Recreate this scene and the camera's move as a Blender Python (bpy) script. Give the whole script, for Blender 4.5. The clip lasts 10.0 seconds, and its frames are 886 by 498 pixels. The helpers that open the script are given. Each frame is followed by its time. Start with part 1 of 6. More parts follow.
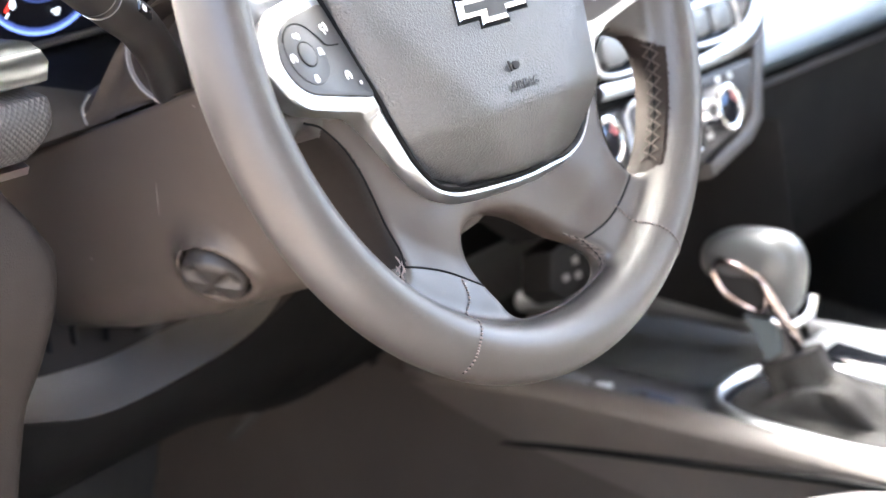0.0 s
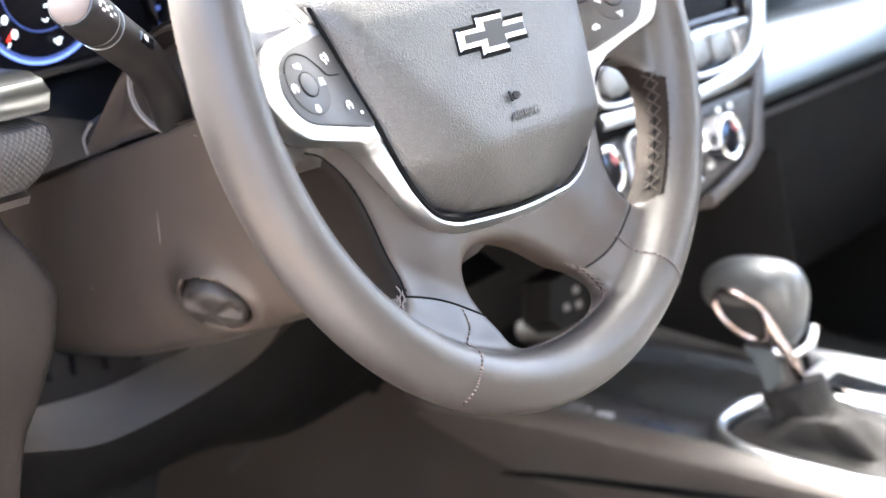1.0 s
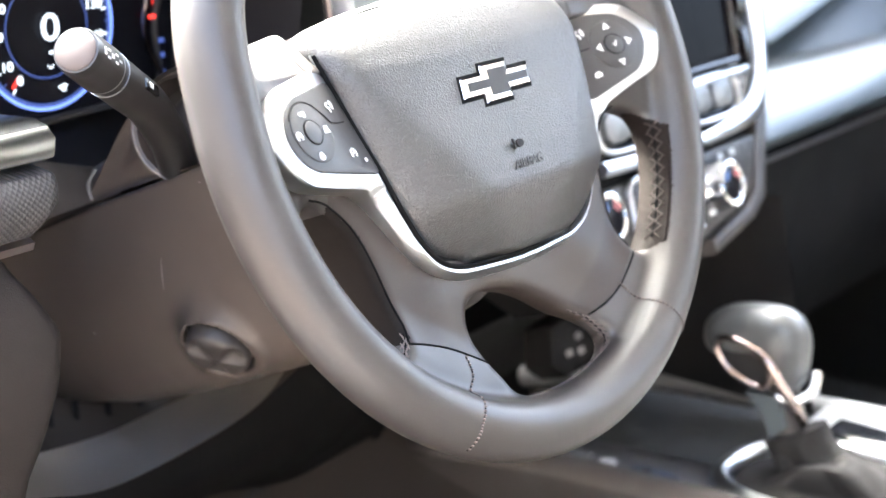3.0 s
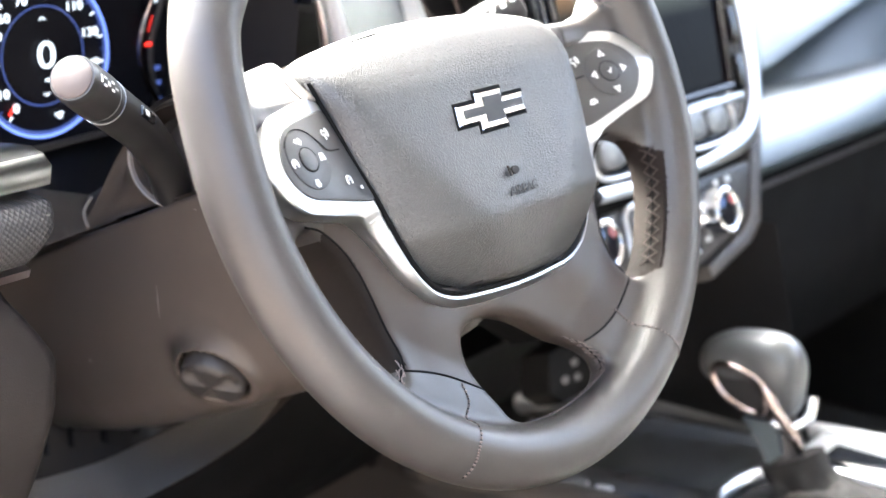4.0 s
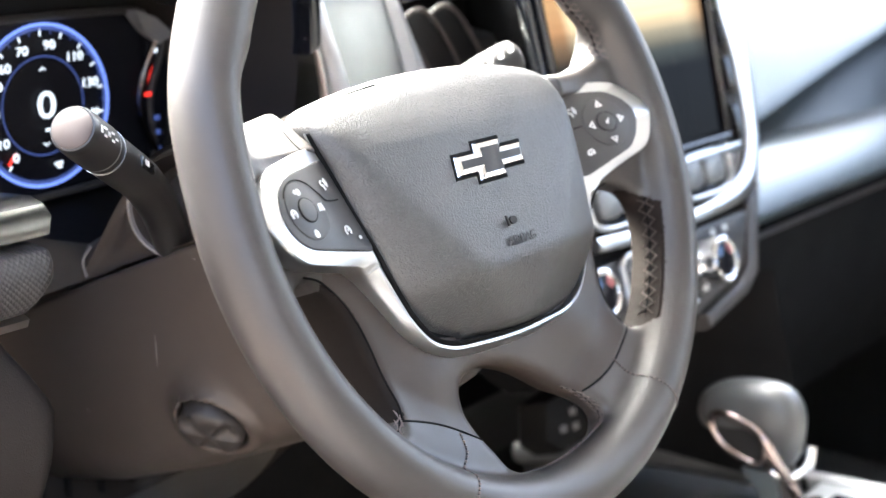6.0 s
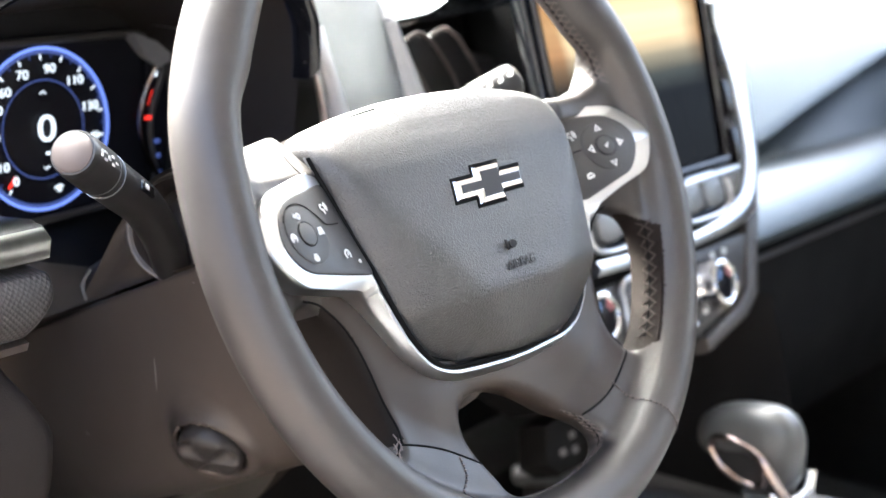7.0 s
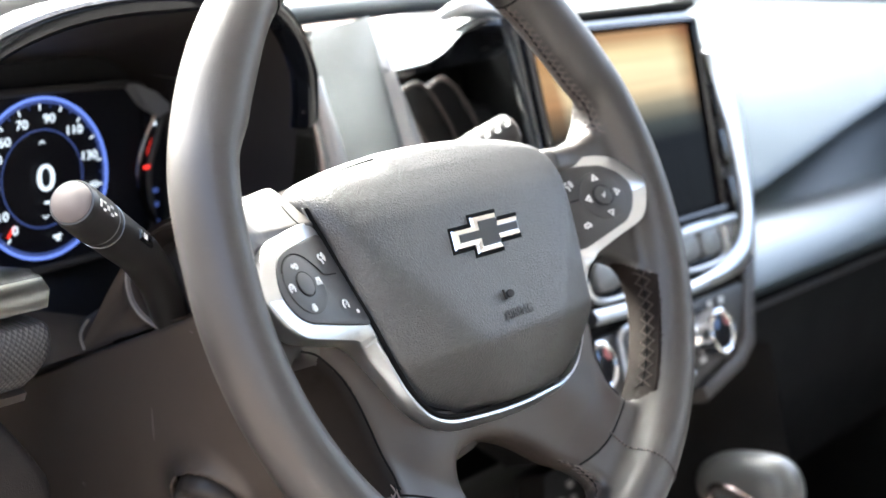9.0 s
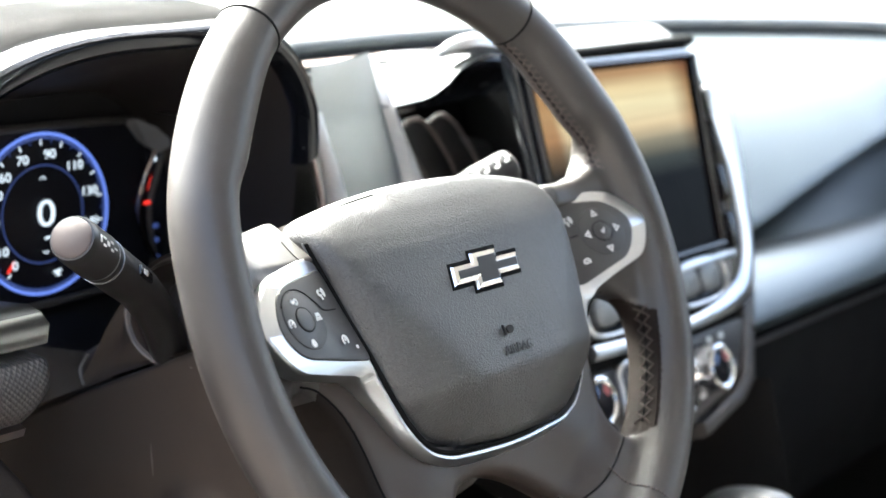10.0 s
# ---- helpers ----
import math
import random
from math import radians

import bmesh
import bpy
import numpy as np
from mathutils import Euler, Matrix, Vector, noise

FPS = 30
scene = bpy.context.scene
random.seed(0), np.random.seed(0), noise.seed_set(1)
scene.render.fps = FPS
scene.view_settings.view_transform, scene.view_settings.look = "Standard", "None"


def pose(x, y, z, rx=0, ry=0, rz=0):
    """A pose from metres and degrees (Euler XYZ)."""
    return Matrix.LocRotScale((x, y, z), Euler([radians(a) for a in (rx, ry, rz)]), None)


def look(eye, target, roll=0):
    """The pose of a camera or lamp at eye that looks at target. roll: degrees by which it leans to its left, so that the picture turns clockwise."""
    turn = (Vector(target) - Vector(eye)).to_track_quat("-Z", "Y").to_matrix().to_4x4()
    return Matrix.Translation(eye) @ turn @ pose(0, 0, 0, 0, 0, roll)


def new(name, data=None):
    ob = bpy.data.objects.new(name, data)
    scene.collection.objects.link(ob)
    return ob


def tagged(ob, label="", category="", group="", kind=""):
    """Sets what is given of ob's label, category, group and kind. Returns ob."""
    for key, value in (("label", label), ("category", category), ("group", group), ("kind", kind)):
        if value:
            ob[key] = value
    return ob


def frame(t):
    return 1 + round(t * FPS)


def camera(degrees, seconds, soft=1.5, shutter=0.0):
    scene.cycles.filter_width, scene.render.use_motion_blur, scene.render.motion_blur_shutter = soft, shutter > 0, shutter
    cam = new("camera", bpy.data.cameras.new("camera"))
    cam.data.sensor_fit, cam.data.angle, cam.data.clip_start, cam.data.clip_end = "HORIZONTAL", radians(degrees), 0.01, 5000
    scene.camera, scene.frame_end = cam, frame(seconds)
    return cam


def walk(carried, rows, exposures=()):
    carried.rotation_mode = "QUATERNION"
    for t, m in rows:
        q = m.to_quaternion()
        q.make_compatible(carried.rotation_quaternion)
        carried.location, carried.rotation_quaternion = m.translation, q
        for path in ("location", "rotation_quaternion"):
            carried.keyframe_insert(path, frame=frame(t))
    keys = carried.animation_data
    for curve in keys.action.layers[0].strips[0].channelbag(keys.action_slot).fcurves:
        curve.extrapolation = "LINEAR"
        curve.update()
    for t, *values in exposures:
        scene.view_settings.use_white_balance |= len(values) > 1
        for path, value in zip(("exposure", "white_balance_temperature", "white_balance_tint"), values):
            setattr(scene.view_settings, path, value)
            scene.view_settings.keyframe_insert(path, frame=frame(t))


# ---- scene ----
LENS = 32.0
cam = camera(LENS, 10.0, soft=1.5)
cam.data.dof.use_dof, cam.data.dof.focus_distance, cam.data.dof.aperture_fstop = True, 0.76, 7.5
ROWS = [
    (0, -0.6298, -0.4749, 1.2475, 69.416, -0.202, -51.676),
    (0.5, -0.6296, -0.4746, 1.2476, 69.935, -0.209, -51.648),
    (1, -0.6298, -0.4751, 1.2481, 70.475, -0.253, -51.619),
    (1.5, -0.6297, -0.4743, 1.2487, 70.961, -0.242, -51.653),
    (2, -0.6298, -0.4742, 1.2488, 71.25, -0.256, -51.645),
    (2.5, -0.6305, -0.4743, 1.2497, 71.577, -0.331, -51.536),
    (4, -0.6311, -0.4751, 1.2505, 73.072, -0.311, -51.696),
    (4.5, -0.6316, -0.4755, 1.2514, 73.359, -0.364, -51.68),
    (5, -0.6317, -0.4756, 1.2515, 74.023, -0.328, -51.705),
    (5.5, -0.6321, -0.4759, 1.2518, 74.452, -0.333, -51.739),
    (7, -0.6328, -0.4758, 1.2533, 75.643, -0.392, -51.791),
    (7.5, -0.633, -0.4762, 1.2531, 76.049, -0.376, -51.802),
    (8, -0.6334, -0.4764, 1.254, 76.406, -0.377, -51.838),
    (8.5, -0.6335, -0.4766, 1.2543, 76.851, -0.421, -51.845),
    (9, -0.634, -0.4766, 1.2551, 77.39, -0.434, -51.875),
    (9.5, -0.6343, -0.4773, 1.2556, 78.048, -0.424, -51.862),
    (10, -0.6347, -0.4774, 1.2559, 78.671, -0.46, -51.873),
]
walk(cam, [(r[0], pose(*r[1:])) for r in ROWS], [(0.0, 5.35, 6100, 5), (5.0, 4.78, 6060, 4), (7.0, 4.4, 6050, 4), (9.0, 4.12, 6000, 2), (10.0, 3.82, 5950, 0)])

# ---- light ----
world = bpy.data.worlds.new("world")
scene.world = world
world.use_nodes = True
wn = world.node_tree
sky = wn.nodes.new("ShaderNodeTexSky")
sky.sky_type = "NISHITA"
sky.sun_disc = False
sky.sun_elevation, sky.sun_rotation = radians(43), radians(17)
sky.dust_density, sky.air_density, sky.ozone_density = 10.0, 0.7, 0.2
wn.links.new(sky.outputs[0], wn.nodes["Background"].inputs[0])
wn.nodes["Background"].inputs[1].default_value = 0.15
sun = new("sun", bpy.data.lights.new("sun", "SUN"))
sun.data.energy, sun.data.angle, sun.data.color = 2.7, radians(55), (1.0, 0.94, 0.88)
sun.matrix_world = look((1.0, 3.3, 3.2), (0, 0, 0))

from mathutils.geometry import tessellate_polygon


# ---- materials ----
def mat(name, base, rough=0.5, metal=0.0, vary=0.12, scale=40.0, bump=0.0, bump_scale=600.0, kind="noise", coat=0.0, spec=0.5, tint=None, rvar=0.13):
    """A procedural surface: broad stains, fine grain in the gloss and a small relief."""
    m = bpy.data.materials.new(name)
    m.use_nodes = True
    nt = m.node_tree
    bs = nt.nodes["Principled BSDF"]
    tc = nt.nodes.new("ShaderNodeTexCoord")
    big = nt.nodes.new("ShaderNodeTexNoise")
    big.inputs["Scale"].default_value = scale
    big.inputs["Detail"].default_value = 5
    nt.links.new(tc.outputs["Object"], big.inputs["Vector"])
    fine = nt.nodes.new("ShaderNodeTexNoise")
    fine.inputs["Scale"].default_value = scale * 14
    fine.inputs["Detail"].default_value = 3
    nt.links.new(tc.outputs["Object"], fine.inputs["Vector"])
    both = nt.nodes.new("ShaderNodeMath")
    both.operation = "MULTIPLY_ADD"
    both.inputs[1].default_value = 0.4
    nt.links.new(fine.outputs[0], both.inputs[0])
    nt.links.new(big.outputs[0], both.inputs[2])
    ramp = nt.nodes.new("ShaderNodeMix")
    ramp.data_type = "RGBA"
    other = tint or tuple(c * (1 + 2 * vary) for c in base)
    ramp.inputs[6].default_value = (*[c * (1 - vary) for c in base], 1)
    ramp.inputs[7].default_value = (*[min(1, c) for c in other], 1)
    nt.links.new(both.outputs[0], ramp.inputs[0])
    nt.links.new(ramp.outputs[2], bs.inputs["Base Color"])
    ro = nt.nodes.new("ShaderNodeMapRange")
    ro.inputs["From Min"].default_value, ro.inputs["From Max"].default_value = 0.4, 1.0
    ro.inputs["To Min"].default_value, ro.inputs["To Max"].default_value = max(0.02, rough * (1 - rvar)), min(1, rough * (1 + rvar))
    nt.links.new(both.outputs[0], ro.inputs[0])
    nt.links.new(ro.outputs[0], bs.inputs["Roughness"])
    bs.inputs["Metallic"].default_value = metal
    bs.inputs["Coat Weight"].default_value = coat
    bs.inputs["Specular IOR Level"].default_value = spec
    if bump:
        if kind == "grain":
            tex = nt.nodes.new("ShaderNodeTexVoronoi")
            tex.feature = "SMOOTH_F1"
            warp = nt.nodes.new("ShaderNodeMix")
            warp.data_type = "VECTOR"
            warp.inputs[0].default_value = 0.0012
            wob = nt.nodes.new("ShaderNodeTexNoise")
            wob.inputs["Scale"].default_value = bump_scale * 0.7
            nt.links.new(tc.outputs["Object"], wob.inputs["Vector"])
            nt.links.new(tc.outputs["Object"], warp.inputs[4])
            nt.links.new(wob.outputs["Color"], warp.inputs[5])
            nt.links.new(warp.outputs[1], tex.inputs["Vector"])
        elif kind == "dots":
            tex = nt.nodes.new("ShaderNodeTexVoronoi")
            tex.inputs["Randomness"].default_value = 0.0
            turn = nt.nodes.new("ShaderNodeMapping")
            turn.inputs["Rotation"].default_value = (0.0, 0.785, 0.0)
            turn.inputs["Scale"].default_value = (1.0, 0.0, 1.0)
            nt.links.new(tc.outputs["Object"], turn.inputs[0])
            nt.links.new(turn.outputs[0], tex.inputs["Vector"])
        else:
            tex = nt.nodes.new("ShaderNodeTexNoise")
            tex.inputs["Detail"].default_value = 3
            nt.links.new(tc.outputs["Object"], tex.inputs["Vector"])
        tex.inputs["Scale"].default_value = bump_scale
        bp = nt.nodes.new("ShaderNodeBump")
        bp.inputs["Strength"].default_value = bump
        bp.inputs["Distance"].default_value = 0.0006
        nt.links.new(tex.outputs[0], bp.inputs["Height"])
        nt.links.new(bp.outputs[0], bs.inputs["Normal"])
    return m


def glow(name, colour, strength):
    m = bpy.data.materials.new(name)
    m.use_nodes = True
    bs = m.node_tree.nodes["Principled BSDF"]
    bs.inputs["Base Color"].default_value = (0.01, 0.01, 0.01, 1)
    bs.inputs["Emission Color"].default_value = (*colour, 1)
    bs.inputs["Emission Strength"].default_value = strength
    return m


def glass(name, rough=0.0):
    m = bpy.data.materials.new(name)
    m.use_nodes = True
    bs = m.node_tree.nodes["Principled BSDF"]
    bs.inputs["Transmission Weight"].default_value = 1.0
    bs.inputs["Roughness"].default_value = rough
    bs.inputs["IOR"].default_value = 1.05
    return m


LEATHER = mat("wheel leather", (0.026, 0.0232, 0.0218), 0.42, vary=0.10, scale=25, bump=0.14, bump_scale=1300, spec=0.5)
SPOKE = mat("spoke plastic", (0.028, 0.022, 0.0185), 0.40, vary=0.08, scale=30, bump=0.05, bump_scale=2500, spec=0.32)
BAG = mat("airbag vinyl", (0.027, 0.0265, 0.0265), 0.40, vary=0.06, scale=30, bump=0.75, bump_scale=1250, kind="grain", spec=0.75)
SATIN = mat("satin silver", (0.45, 0.46, 0.475), 0.30, metal=1.0, vary=0.03, scale=60, rvar=0.02)
VENTSILVER = mat("dull silver", (0.46, 0.475, 0.475), 0.24, metal=1.0, vary=0.03, scale=60, rvar=0.02)
CHROME = mat("chrome", (0.60, 0.60, 0.61), 0.08, metal=1.0, vary=0.02, scale=50, rvar=0.02)
ROSE = mat("warm chrome", (0.33, 0.27, 0.25), 0.14, metal=1.0, vary=0.03, scale=50, rvar=0.02)
GLOSS = mat("gloss black", (0.005, 0.0055, 0.007), 0.07, vary=0.1, scale=20, coat=0.0, spec=0.42)
BUTTON = mat("button rubber", (0.022, 0.021, 0.021), 0.48, vary=0.1, scale=60, bump=0.05, bump_scale=2500)
PLASTIC = mat("moulded plastic", (0.024, 0.021, 0.0195), 0.50, vary=0.14, scale=18, bump=0.22, bump_scale=1400, spec=0.38)
SHROUD = mat("column plastic", (0.046, 0.038, 0.033), 0.42, vary=0.14, scale=14, bump=0.16, bump_scale=1800, spec=0.36)
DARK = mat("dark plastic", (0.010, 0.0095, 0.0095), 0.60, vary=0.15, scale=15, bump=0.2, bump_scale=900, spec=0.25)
DASH = mat("soft dash skin", (0.050, 0.0615, 0.0655), 0.36, vary=0.12, scale=12, bump=0.30, bump_scale=700, kind="grain")
TRIMBAND = mat("dash inlay", (0.038, 0.048, 0.055), 0.30, vary=0.02, scale=20, bump=0.04, bump_scale=1500, rvar=0.02)
BOOTSKIN = mat("boot leather", (0.017, 0.0158, 0.0148), 0.75, vary=0.15, scale=25, bump=0.35, bump_scale=800, kind="grain", spec=0.1)
# darker than the dark plastic, so that the footwell's shade is in the colour
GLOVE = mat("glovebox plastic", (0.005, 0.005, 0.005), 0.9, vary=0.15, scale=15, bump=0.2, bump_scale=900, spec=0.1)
SCOOP = mat("satin panel", (0.36, 0.325, 0.285), 0.5, vary=0.08, scale=14, bump=0.1, bump_scale=1500, spec=0.12)
CARPET = mat("carpet", (0.010, 0.010, 0.010), 0.95, vary=0.3, scale=60, bump=0.8, bump_scale=900)
MESHPAD = mat("patterned pad", (0.028, 0.0255, 0.024), 0.45, vary=0.15, scale=20, bump=1.0, bump_scale=420, kind="dots")
THREAD = mat("stitch thread", (0.10, 0.08, 0.072), 0.7, vary=0.2, scale=300)
DARKTHREAD = mat("dark thread", (0.055, 0.044, 0.040), 0.7, vary=0.2, scale=300)
GRIPTHREAD = mat("brown thread", (0.034, 0.027, 0.024), 0.75, vary=0.2, scale=300, spec=0.2)
GAP = mat("dark joint", (0.003, 0.003, 0.003), 0.8, vary=0.1, scale=50, spec=0.1)
WARMSILVER = mat("warm silver", (0.56, 0.48, 0.455), 0.33, metal=1.0, vary=0.03, scale=60, rvar=0.02)
STALK = mat("stalk plastic", (0.013, 0.0125, 0.0125), 0.34, vary=0.08, scale=60, bump=0.05, bump_scale=2500)
LINING = mat("hood lining", (0.016, 0.0125, 0.011), 0.6, vary=0.1, scale=15, bump=0.2, bump_scale=900)
HOODSKIN = mat("hood skin", (0.010, 0.010, 0.0103), 0.9, vary=0.1, scale=20, bump=0.3, bump_scale=900, spec=0.04)
CAP = mat("matt cap plastic", (0.060, 0.046, 0.042), 0.62, vary=0.06, scale=60, bump=0.1, bump_scale=2500)
EDGE = mat("pale line plastic", (0.16, 0.15, 0.145), 0.34, vary=0.1, scale=60)
TRAY = mat("grey console plastic", (0.15, 0.15, 0.152), 0.42, vary=0.12, scale=30, bump=0.15, bump_scale=1400)
PANEL = mat("pale soft panel", (0.19, 0.20, 0.205), 0.42, vary=0.06, scale=20, bump=0.12, bump_scale=1200)
SILVERPAINT = mat("silver paint", (0.48, 0.49, 0.50), 0.32, metal=0.5, vary=0.04, scale=60)
KNEE = mat("black grained plastic", (0.007, 0.0065, 0.0062), 0.66, vary=0.15, scale=20, bump=0.4, bump_scale=1200, spec=0.14)
KNEESKIN = mat("brown-black grained plastic", (0.0160, 0.0132, 0.0116), 0.6, vary=0.15, scale=20, bump=0.4, bump_scale=1200, spec=0.16)
EMBLEM = mat("emblem grey", (0.020, 0.0195, 0.019), 0.5, vary=0.04, scale=60, spec=0.25)
ICON = mat("icon paint", (0.50, 0.50, 0.50), 0.5, vary=0.05, scale=200)
BACKSHELL = mat("spoke shell plastic", (0.0085, 0.0065, 0.0055), 0.75, vary=0.12, scale=20, bump=0.15, bump_scale=1800, spec=0.12)
# rim leather again, browner and darker to hold the shade of inner faces
GRIP = mat("shaded grip leather", (0.0110, 0.0080, 0.0068), 0.8, vary=0.15, scale=60, bump=0.5, bump_scale=1100, kind="grain", spec=0.12)
CONSOLE = mat("console plastic", (0.034, 0.0315, 0.0295), 0.52, vary=0.14, scale=18, bump=0.22, bump_scale=1400, spec=0.34)
TAUPE = mat("taupe plastic", (0.072, 0.063, 0.056), 0.52, vary=0.16, scale=14, bump=0.22, bump_scale=1400, spec=0.34)
KNOBSKIN = mat("satin knob skin", (0.050, 0.052, 0.052), 0.32, vary=0.08, scale=40, bump=0.06, bump_scale=1500)
TRAYMAT = mat("grey rubber", (0.085, 0.088, 0.088), 0.5, vary=0.12, scale=30, bump=0.2, bump_scale=1400)
SEATSKIN = mat("dark seat leather", (0.050, 0.046, 0.043), 0.5, vary=0.08, scale=25, bump=0.3, bump_scale=700, kind="grain")
BODYPAINT = mat("car paint", (0.60, 0.61, 0.62), 0.25, vary=0.04, scale=8, coat=0.5)
HEADLINER = mat("headliner cloth", (0.62, 0.60, 0.57), 0.9, vary=0.06, scale=60, bump=0.3, bump_scale=700)
WALL = mat("grey render", (0.16, 0.155, 0.15), 0.9, vary=0.15, scale=3, bump=0.3, bump_scale=80)
# unseen ground; its brown is set for the warm bounce into the car
GROUND = mat("brown paving", (0.155, 0.122, 0.100), 0.85, vary=0.2, scale=1.5, bump=0.3, bump_scale=60)
FACE = mat("gauge face", (0.009, 0.009, 0.011), 0.18, vary=0.1, scale=40, spec=0.05)
LIT_WHITE = glow("lit white", (0.85, 0.9, 1.0), .10)
LIT_BLUE = glow("lit blue", (0.16, 0.24, 0.75), .10)
LIT_DIM = glow("lit dim blue", (0.06, 0.09, 0.30), .06)
LIT_RED = glow("lit red", (0.9, 0.03, 0.02), .11)
GLASS = glass("glass")
TINTED = glass("tinted glass")
TINTED.node_tree.nodes["Principled BSDF"].inputs["Base Color"].default_value = (0.22, 0.22, 0.23, 1)


# ---- mesh tools ----
def link_mesh(name, me, material, parent=None, label="", smooth=True):
    if smooth:
        me.shade_smooth()
    ob = new(name, me)
    if material:
        me.materials.append(material)
    if parent:
        ob.parent = parent
    if label:
        ob["label"] = label
    return ob


def part(name, bm, material, parent=None, label="", smooth=True):
    me = bpy.data.meshes.new(name)
    bmesh.ops.recalc_face_normals(bm, faces=bm.faces)
    bm.to_mesh(me)
    bm.free()
    ob = link_mesh(name, me, material, parent, label, smooth)
    if smooth:
        me.set_sharp_from_angle(angle=radians(38))
    return ob


def thing(name, label, category, m=None, group="", kind=""):
    ob = tagged(new(name), label, category, group, kind)
    ob.empty_display_size = 0.05
    if m:
        ob.matrix_world = m
    return ob


def spline(pts, n, closed=False):
    """n points on a Catmull-Rom curve through pts."""
    p = [np.array(q, float) for q in pts]
    k = len(p)
    segs = k if closed else k - 1
    out = []
    for i in range(n):
        u = i / n * segs if closed else i / (n - 1) * segs
        j = min(int(u), segs - 1)
        f = u - j
        if closed:
            a, b, c, d = p[(j - 1) % k], p[j], p[(j + 1) % k], p[(j + 2) % k]
        else:
            a, b, c, d = p[max(j - 1, 0)], p[j], p[j + 1], p[min(j + 2, k - 1)]
        out.append(0.5 * (2 * b + (c - a) * f + (2 * a - 5 * b + 4 * c - d) * f * f + (3 * b - a - 3 * c + d) * f ** 3))
    return out


def loft(loops, cap=True, bm=None, closed=True):
    """A skin over loops of equally many points."""
    bm = bm or bmesh.new()
    rows = [[bm.verts.new(tuple(float(c) for c in p)) for p in lp] for lp in loops]
    n = len(rows[0])
    for a, b in zip(rows, rows[1:]):
        for i in range(n if closed else n - 1):
            bm.faces.new((a[i], a[(i + 1) % n], b[(i + 1) % n], b[i]))
    if cap and closed:
        bm.faces.new(rows[0])
        bm.faces.new(rows[-1])
    return bm


def tube(path, radius, sides=10, bm=None, cap=True):
    """A round bar along a path; radius is a number or one per point."""
    p = [Vector(q) for q in path]
    loops, up = [], None
    for i, q in enumerate(p):
        d = (p[min(i + 1, len(p) - 1)] - p[max(i - 1, 0)]).normalized()
        if up is None:
            up = d.orthogonal().normalized()
        up = (up - d * up.dot(d)).normalized()
        side = d.cross(up)
        r = radius[i] if hasattr(radius, "__len__") else radius
        loops.append([q + (up * math.cos(a) + side * math.sin(a)) * r for a in (2 * math.pi * k / sides for k in range(sides))])
    return loft(loops, cap, bm)


def box(cx, cy, cz, sx, sy, sz, bev=0.003, segs=2, bm=None):
    """A box with rounded edges; sizes are whole lengths."""
    own = bmesh.new()
    bmesh.ops.create_cube(own, size=1.0, matrix=Matrix.Translation((cx, cy, cz)) @ Matrix.Diagonal((sx, sy, sz, 1)))
    if bev:
        bmesh.ops.bevel(own, geom=own.edges[:], offset=bev, segments=segs, affect="EDGES", profile=0.5)
    if bm is None:
        return own
    me = bpy.data.meshes.new("t")
    own.to_mesh(me)
    own.free()
    bm.from_mesh(me)
    bpy.data.meshes.remove(me)
    return bm


def inset(poly, d):
    """A closed outline (counter-clockwise) moved inwards by d."""
    n = len(poly)
    out = []
    for i in range(n):
        a, b, c = (np.array(poly[(i + k) % n], float) for k in (-1, 0, 1))
        t1, t2 = (b - a) / (np.linalg.norm(b - a) + 1e-12), (c - b) / (np.linalg.norm(c - b) + 1e-12)
        nn = np.array([-(t1 + t2)[1], (t1 + t2)[0]])
        nn /= np.linalg.norm(nn) + 1e-12
        out.append(b + nn * d / max(0.4, abs(nn @ np.array([-t1[1], t1[0]]))))
    return out


def rounded(poly, r, n=6):
    """A closed outline with its corners rounded by about r."""
    k = len(poly)
    out = []
    for i in range(k):
        a, b, c = (np.array(poly[(i + j) % k], float) for j in (-1, 0, 1))
        la, lc = np.linalg.norm(a - b), np.linalg.norm(c - b)
        p, q = b + (a - b) / la * min(r, la * 0.48), b + (c - b) / lc * min(r, lc * 0.48)
        out += [tuple(p * (1 - f) ** 2 + 2 * b * f * (1 - f) + q * f * f) for f in (j / n for j in range(n + 1))]
    return out


def ccw(poly):
    s = sum(a[0] * b[1] - b[0] * a[1] for a, b in zip(poly, poly[1:] + poly[:1]))
    return poly if s > 0 else poly[::-1]


def plate(poly, top, depth, bev=0.001, bm=None):
    """A slab over an outline, its upper edge rounded; top is a height or a function of x, y."""
    f = top if callable(top) else (lambda x, y: top)
    poly = ccw([tuple(q) for q in poly])
    loops = []
    for d, dz in ((0, -depth), (0, -bev), (bev * 0.3, -bev * 0.3), (bev, 0)):
        q = inset(poly, d) if d else poly
        loops.append([(x, y, f(x, y) + dz) for x, y in q])
    bm = bm or bmesh.new()
    rows = [[bm.verts.new(q) for q in lp] for lp in loops]
    n = len(poly)
    for a, b in zip(rows, rows[1:]):
        for i in range(n):
            bm.faces.new((a[i], a[(i + 1) % n], b[(i + 1) % n], b[i]))
    for row, lp in ((rows[0], poly), (rows[-1], [q[:2] for q in loops[-1]])):
        for tri in tessellate_polygon([[Vector((x, y, 0)) for x, y in lp]]):
            bm.faces.new([row[k] for k in tri])
    return bm


